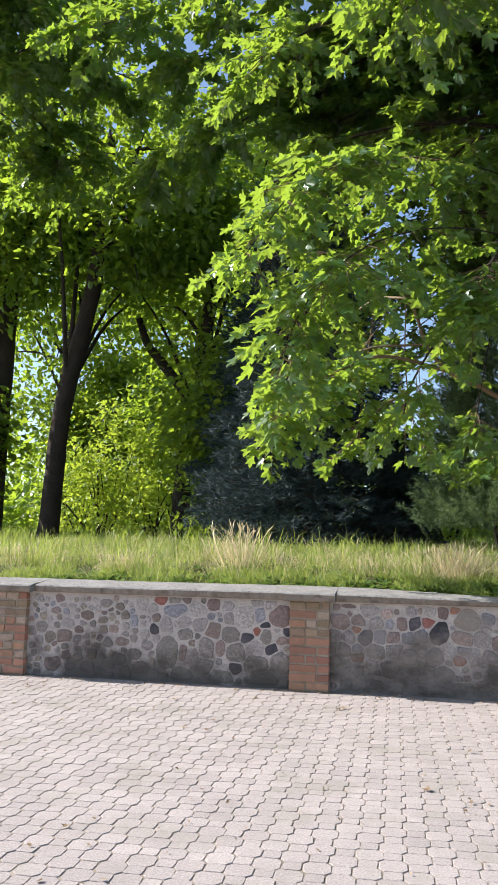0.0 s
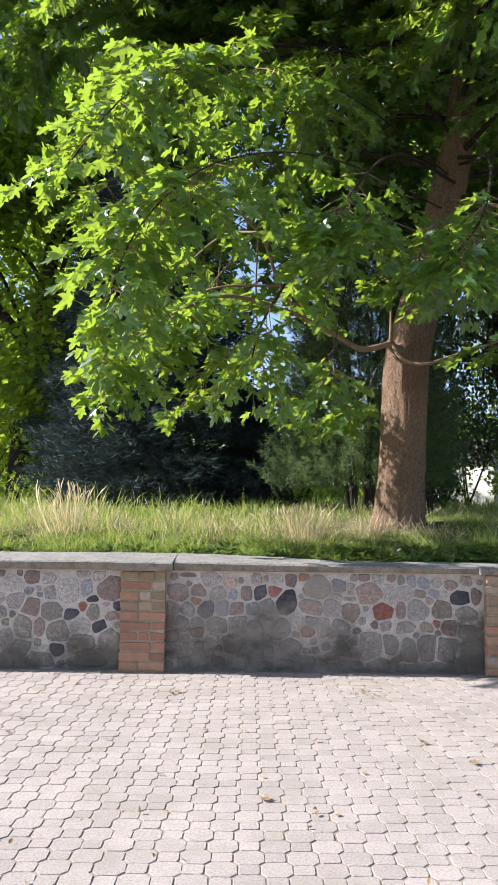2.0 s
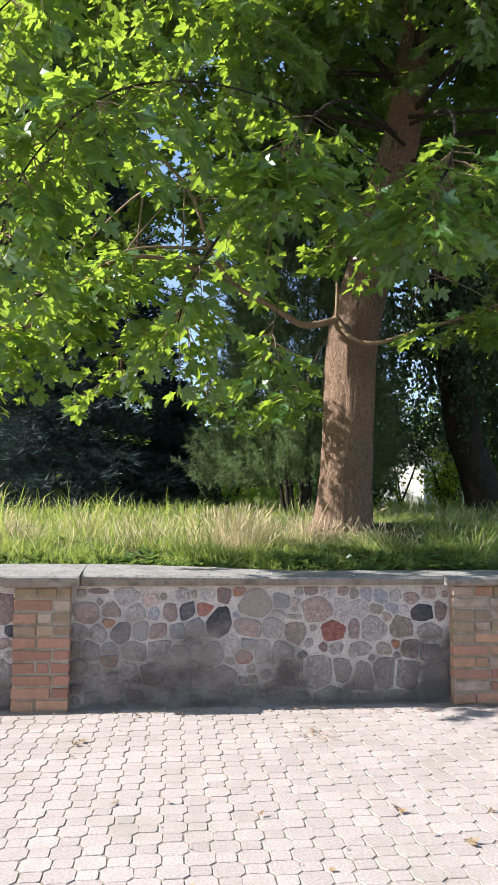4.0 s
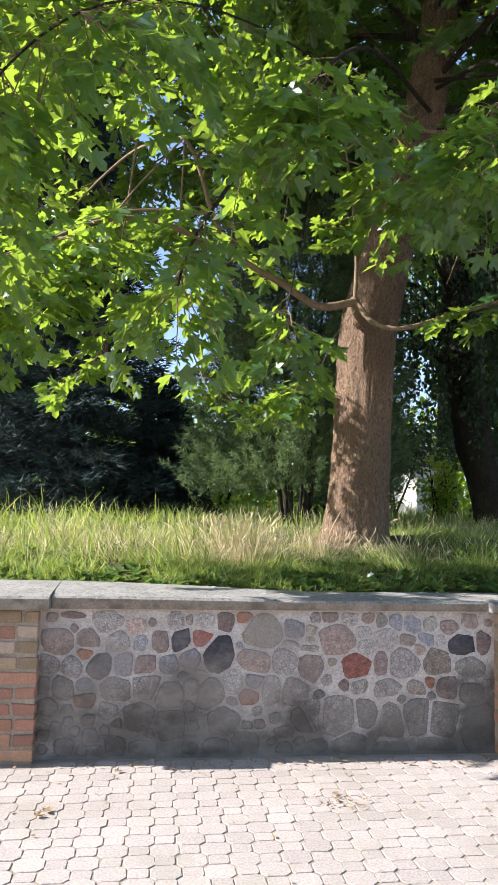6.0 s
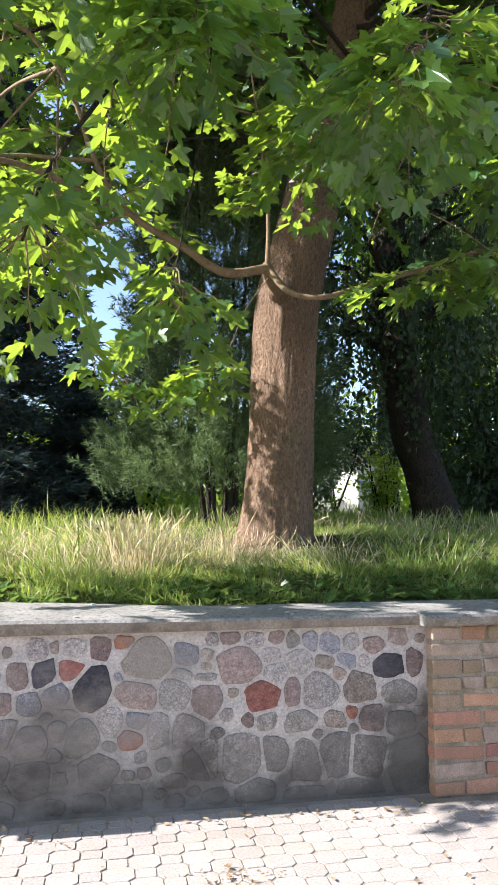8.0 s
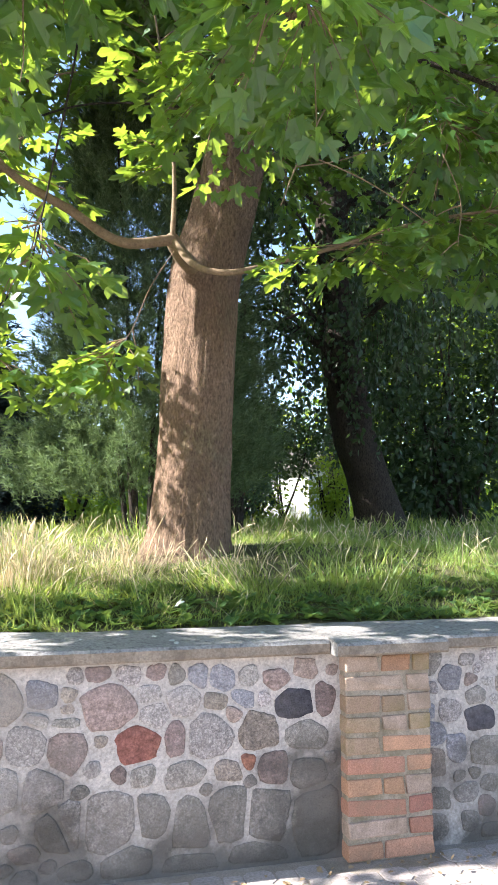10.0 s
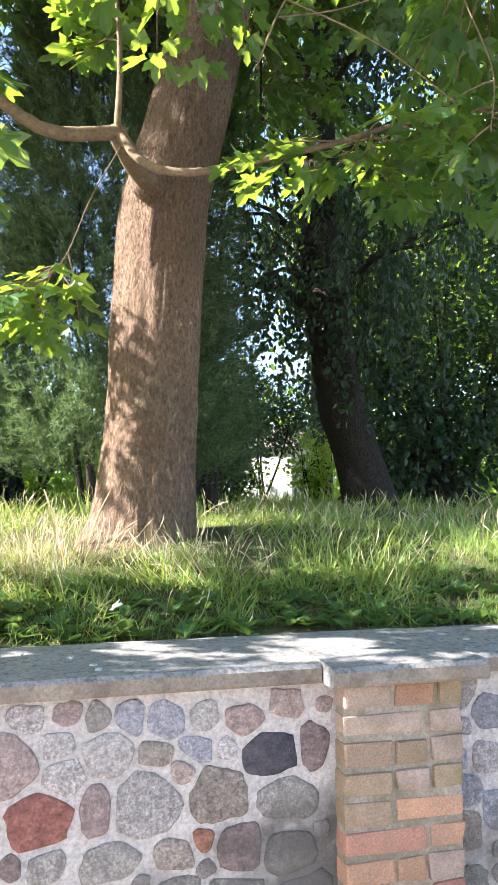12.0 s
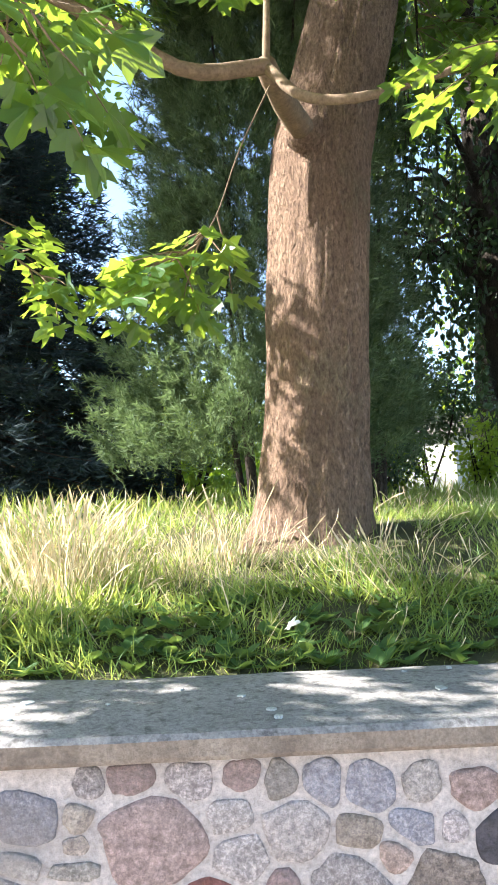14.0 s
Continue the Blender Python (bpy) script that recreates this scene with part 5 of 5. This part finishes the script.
def stalks():
    """Bare dead stalks that lean by the foot of the maple."""
    r = np.random.default_rng(86)
    for i in range(5):
        x, y = 1.28 + r.normal() * 0.10, 10.15 + r.normal() * 0.12
        z = float(lawn_z(x, y))
        lean = np.array([r.uniform(-0.25, 0.25), r.uniform(-0.15, 0.1), 0])
        h = r.uniform(0.2, 0.36)
        pts = curve_points([(x, y, z - 0.02), np.array([x, y, z + h * 0.5]) + lean * 0.4, np.array([x, y, z + h]) + lean], 8)
        v, f = tube(pts, 0.005, 0.002, 5, 0.05)
        tagged(link_mesh("dry_stalk", fast_mesh("dry_stalk", v, f, True), STRAW), "thin bleached dead stalk beside the maple trunk", "plant stalk", "dead stalks at the maple")


stalks()


def weeds(n, seed):
    r = np.random.default_rng(seed)
    at, tip = [], []
    for _ in range(n):
        x, y = r.uniform(-4, 5), 8.98 + abs(r.normal()) * 0.35
        k = r.integers(5, 9)
        a = r.uniform(0, math.tau) + np.arange(k) * math.tau / k
        at.append(np.stack([np.full(k, x), np.full(k, y), np.full(k, float(lawn_z(x, y)) + 0.01)], axis=1))
        tip.append(np.stack([np.cos(a), np.sin(a), r.uniform(0.15, 0.9, k)], axis=1))
    at, tip = np.vstack(at), np.vstack(tip)
    ob = link_mesh("weeds", scatter("weeds", OVAL, basis(tip, np.tile([0, 0, 1.0], (len(at), 1)), r.uniform(0.03, 0.085, len(at))), at), WEED)
    tagged(ob, "low broad-leaved weeds behind the coping", "weeds", kind="stuff")


weeds(760, 85)
me = scatter("fallen_leaf", MAPLE_LEAF, basis(np.array([[0.4, -0.5, 0.3]]), np.array([[0.1, -0.6, 0.7]]), np.array([0.055])), np.array([[1.43, 9.13, 0.985]]))
tagged(link_mesh("fallen_leaf", me, PALE_LEAF), "pale fallen leaf lying upside down on the grass", "leaf")

# ---- loose things on the paving ----
def litter():
    r = np.random.default_rng(91)
    n = 900
    x = r.uniform(-5, 5, n)
    y = np.where(r.uniform(size=n) < 0.45, 8.40 - np.abs(r.normal(size=n)) * 0.09, r.uniform(4.0, 8.4, n))
    heap = np.arange(n) < 90
    x[heap], y[heap] = 0.93 + r.normal(size=90) * 0.10, 7.75 + r.normal(size=90) * 0.06
    at = np.stack([x, y, np.full(n, 0.008)], axis=1)
    tip = np.stack([r.normal(size=n), r.normal(size=n), np.abs(r.normal(size=n)) * 0.25], axis=1)
    up_ = np.array([0, 0, 1.0]) + r.normal(size=(n, 3)) * 0.35
    ob = link_mesh("leaf_litter", scatter("leaf_litter", OVAL, basis(tip, up_, np.where(heap, 0.6, 1.0) * r.uniform(0.012, 0.036, n)), at), LITTER)
    tagged(ob, "scattered bits of dry leaf and stalk", "leaf litter", kind="stuff")
    shape = maple_shape()
    curled = fast_mesh("dry_leaf", np.array([(a, b, 0.9 * a * a + 0.5 * (b - 0.5) ** 2 + 0.02) for a, b, _ in shape[0]]), shape[1])
    curled.materials.append(LITTER)
    for i in range(18):
        ob = new("dry_leaf", curled)
        s = r.uniform(0.03, 0.06)
        ob.matrix_basis = pose(r.uniform(-3.5, 3.0), r.uniform(4.2, 8.3), 0.006, 0, 0, r.uniform(0, 360)) @ Matrix.Diagonal((s, s, s, 1))
        tagged(ob, "curled brown dry leaf on the paving", "leaf", "dry leaves on the paving")


litter()

# ---- paving, last ----
PX, PY = 0.106, 0.100


def paver_shape(big, r):
    """A cast paver with a worn rim: a cut-cornered large one or a small square one."""
    hx, hy = (0.0610, 0.0577) if big else (0.0412, 0.0387)
    cut = 0.024 if big else 0.009
    ring = [(hx, -hy + cut), (hx, hy - cut), (hx - cut, hy), (-hx + cut, hy), (-hx, hy - cut), (-hx, -hy + cut), (-hx + cut, -hy), (hx - cut, -hy)]
    ring = [(x + r.normal() * 0.0012, y + r.normal() * 0.0012) for x, y in ring]
    v = [(x, y, -0.012) for x, y in ring] + [(x * 0.988, y * 0.988, -0.0022) for x, y in ring] + [(x * 0.96, y * 0.96, 0.0) for x, y in ring]
    f = [(k * 8 + i, k * 8 + (i + 1) % 8, (k + 1) * 8 + (i + 1) % 8, (k + 1) * 8 + i) for k in range(2) for i in range(8)] + [tuple(range(16, 24))]
    return v, f


pavement = tagged(new("pavement"), "worn pinkish-grey interlocking concrete pavers with sandy joints", "pavement", kind="structure")
shapes = {b: paver_shape(b, rng) for b in (True, False)}
single = {}
for b in (True, False):
    single[b] = fast_mesh("paver", np.array(shapes[b][0]), shapes[b][1])
    single[b].materials.append(PAVER)
lots = {True: [], False: []}
pr = random.Random(6)
for j in range(-5, 86):
    for i in range(-86, 87):
        x, y = i * PX + 0.6, 8.40 - j * PY
        if y > 8.50 or any(a - 0.08 < x < b + 0.08 and y > 8.37 for a, b in PIERS) or y > 8.44:
            continue
        big = (i + j) % 2 == 0
        tilt = (x + pr.gauss(0, 0.0015), y + pr.gauss(0, 0.0015), pr.gauss(0, 0.0006), pr.gauss(0, 0.22), pr.gauss(0, 0.22), pr.gauss(0, 1.0))
        if 0.05 < x < 1.75 and 6.35 < y < 8.3:
            ob = new("paver", single[big])
            ob.parent = pavement
            ob.matrix_basis = pose(*tilt)
        else:
            lots[big].append(tilt)
for b in (True, False):
    ms = [pose(*t) for t in lots[b]]
    fr = np.array([[list(row[:3]) for row in m.to_3x3()] for m in ms])
    pl = np.array([list(m.translation) for m in ms])
    ob = link_mesh("pavers", scatter("pavers", shapes[b], fr, pl), PAVERS, pavement)
    ob["kind"] = "stuff"
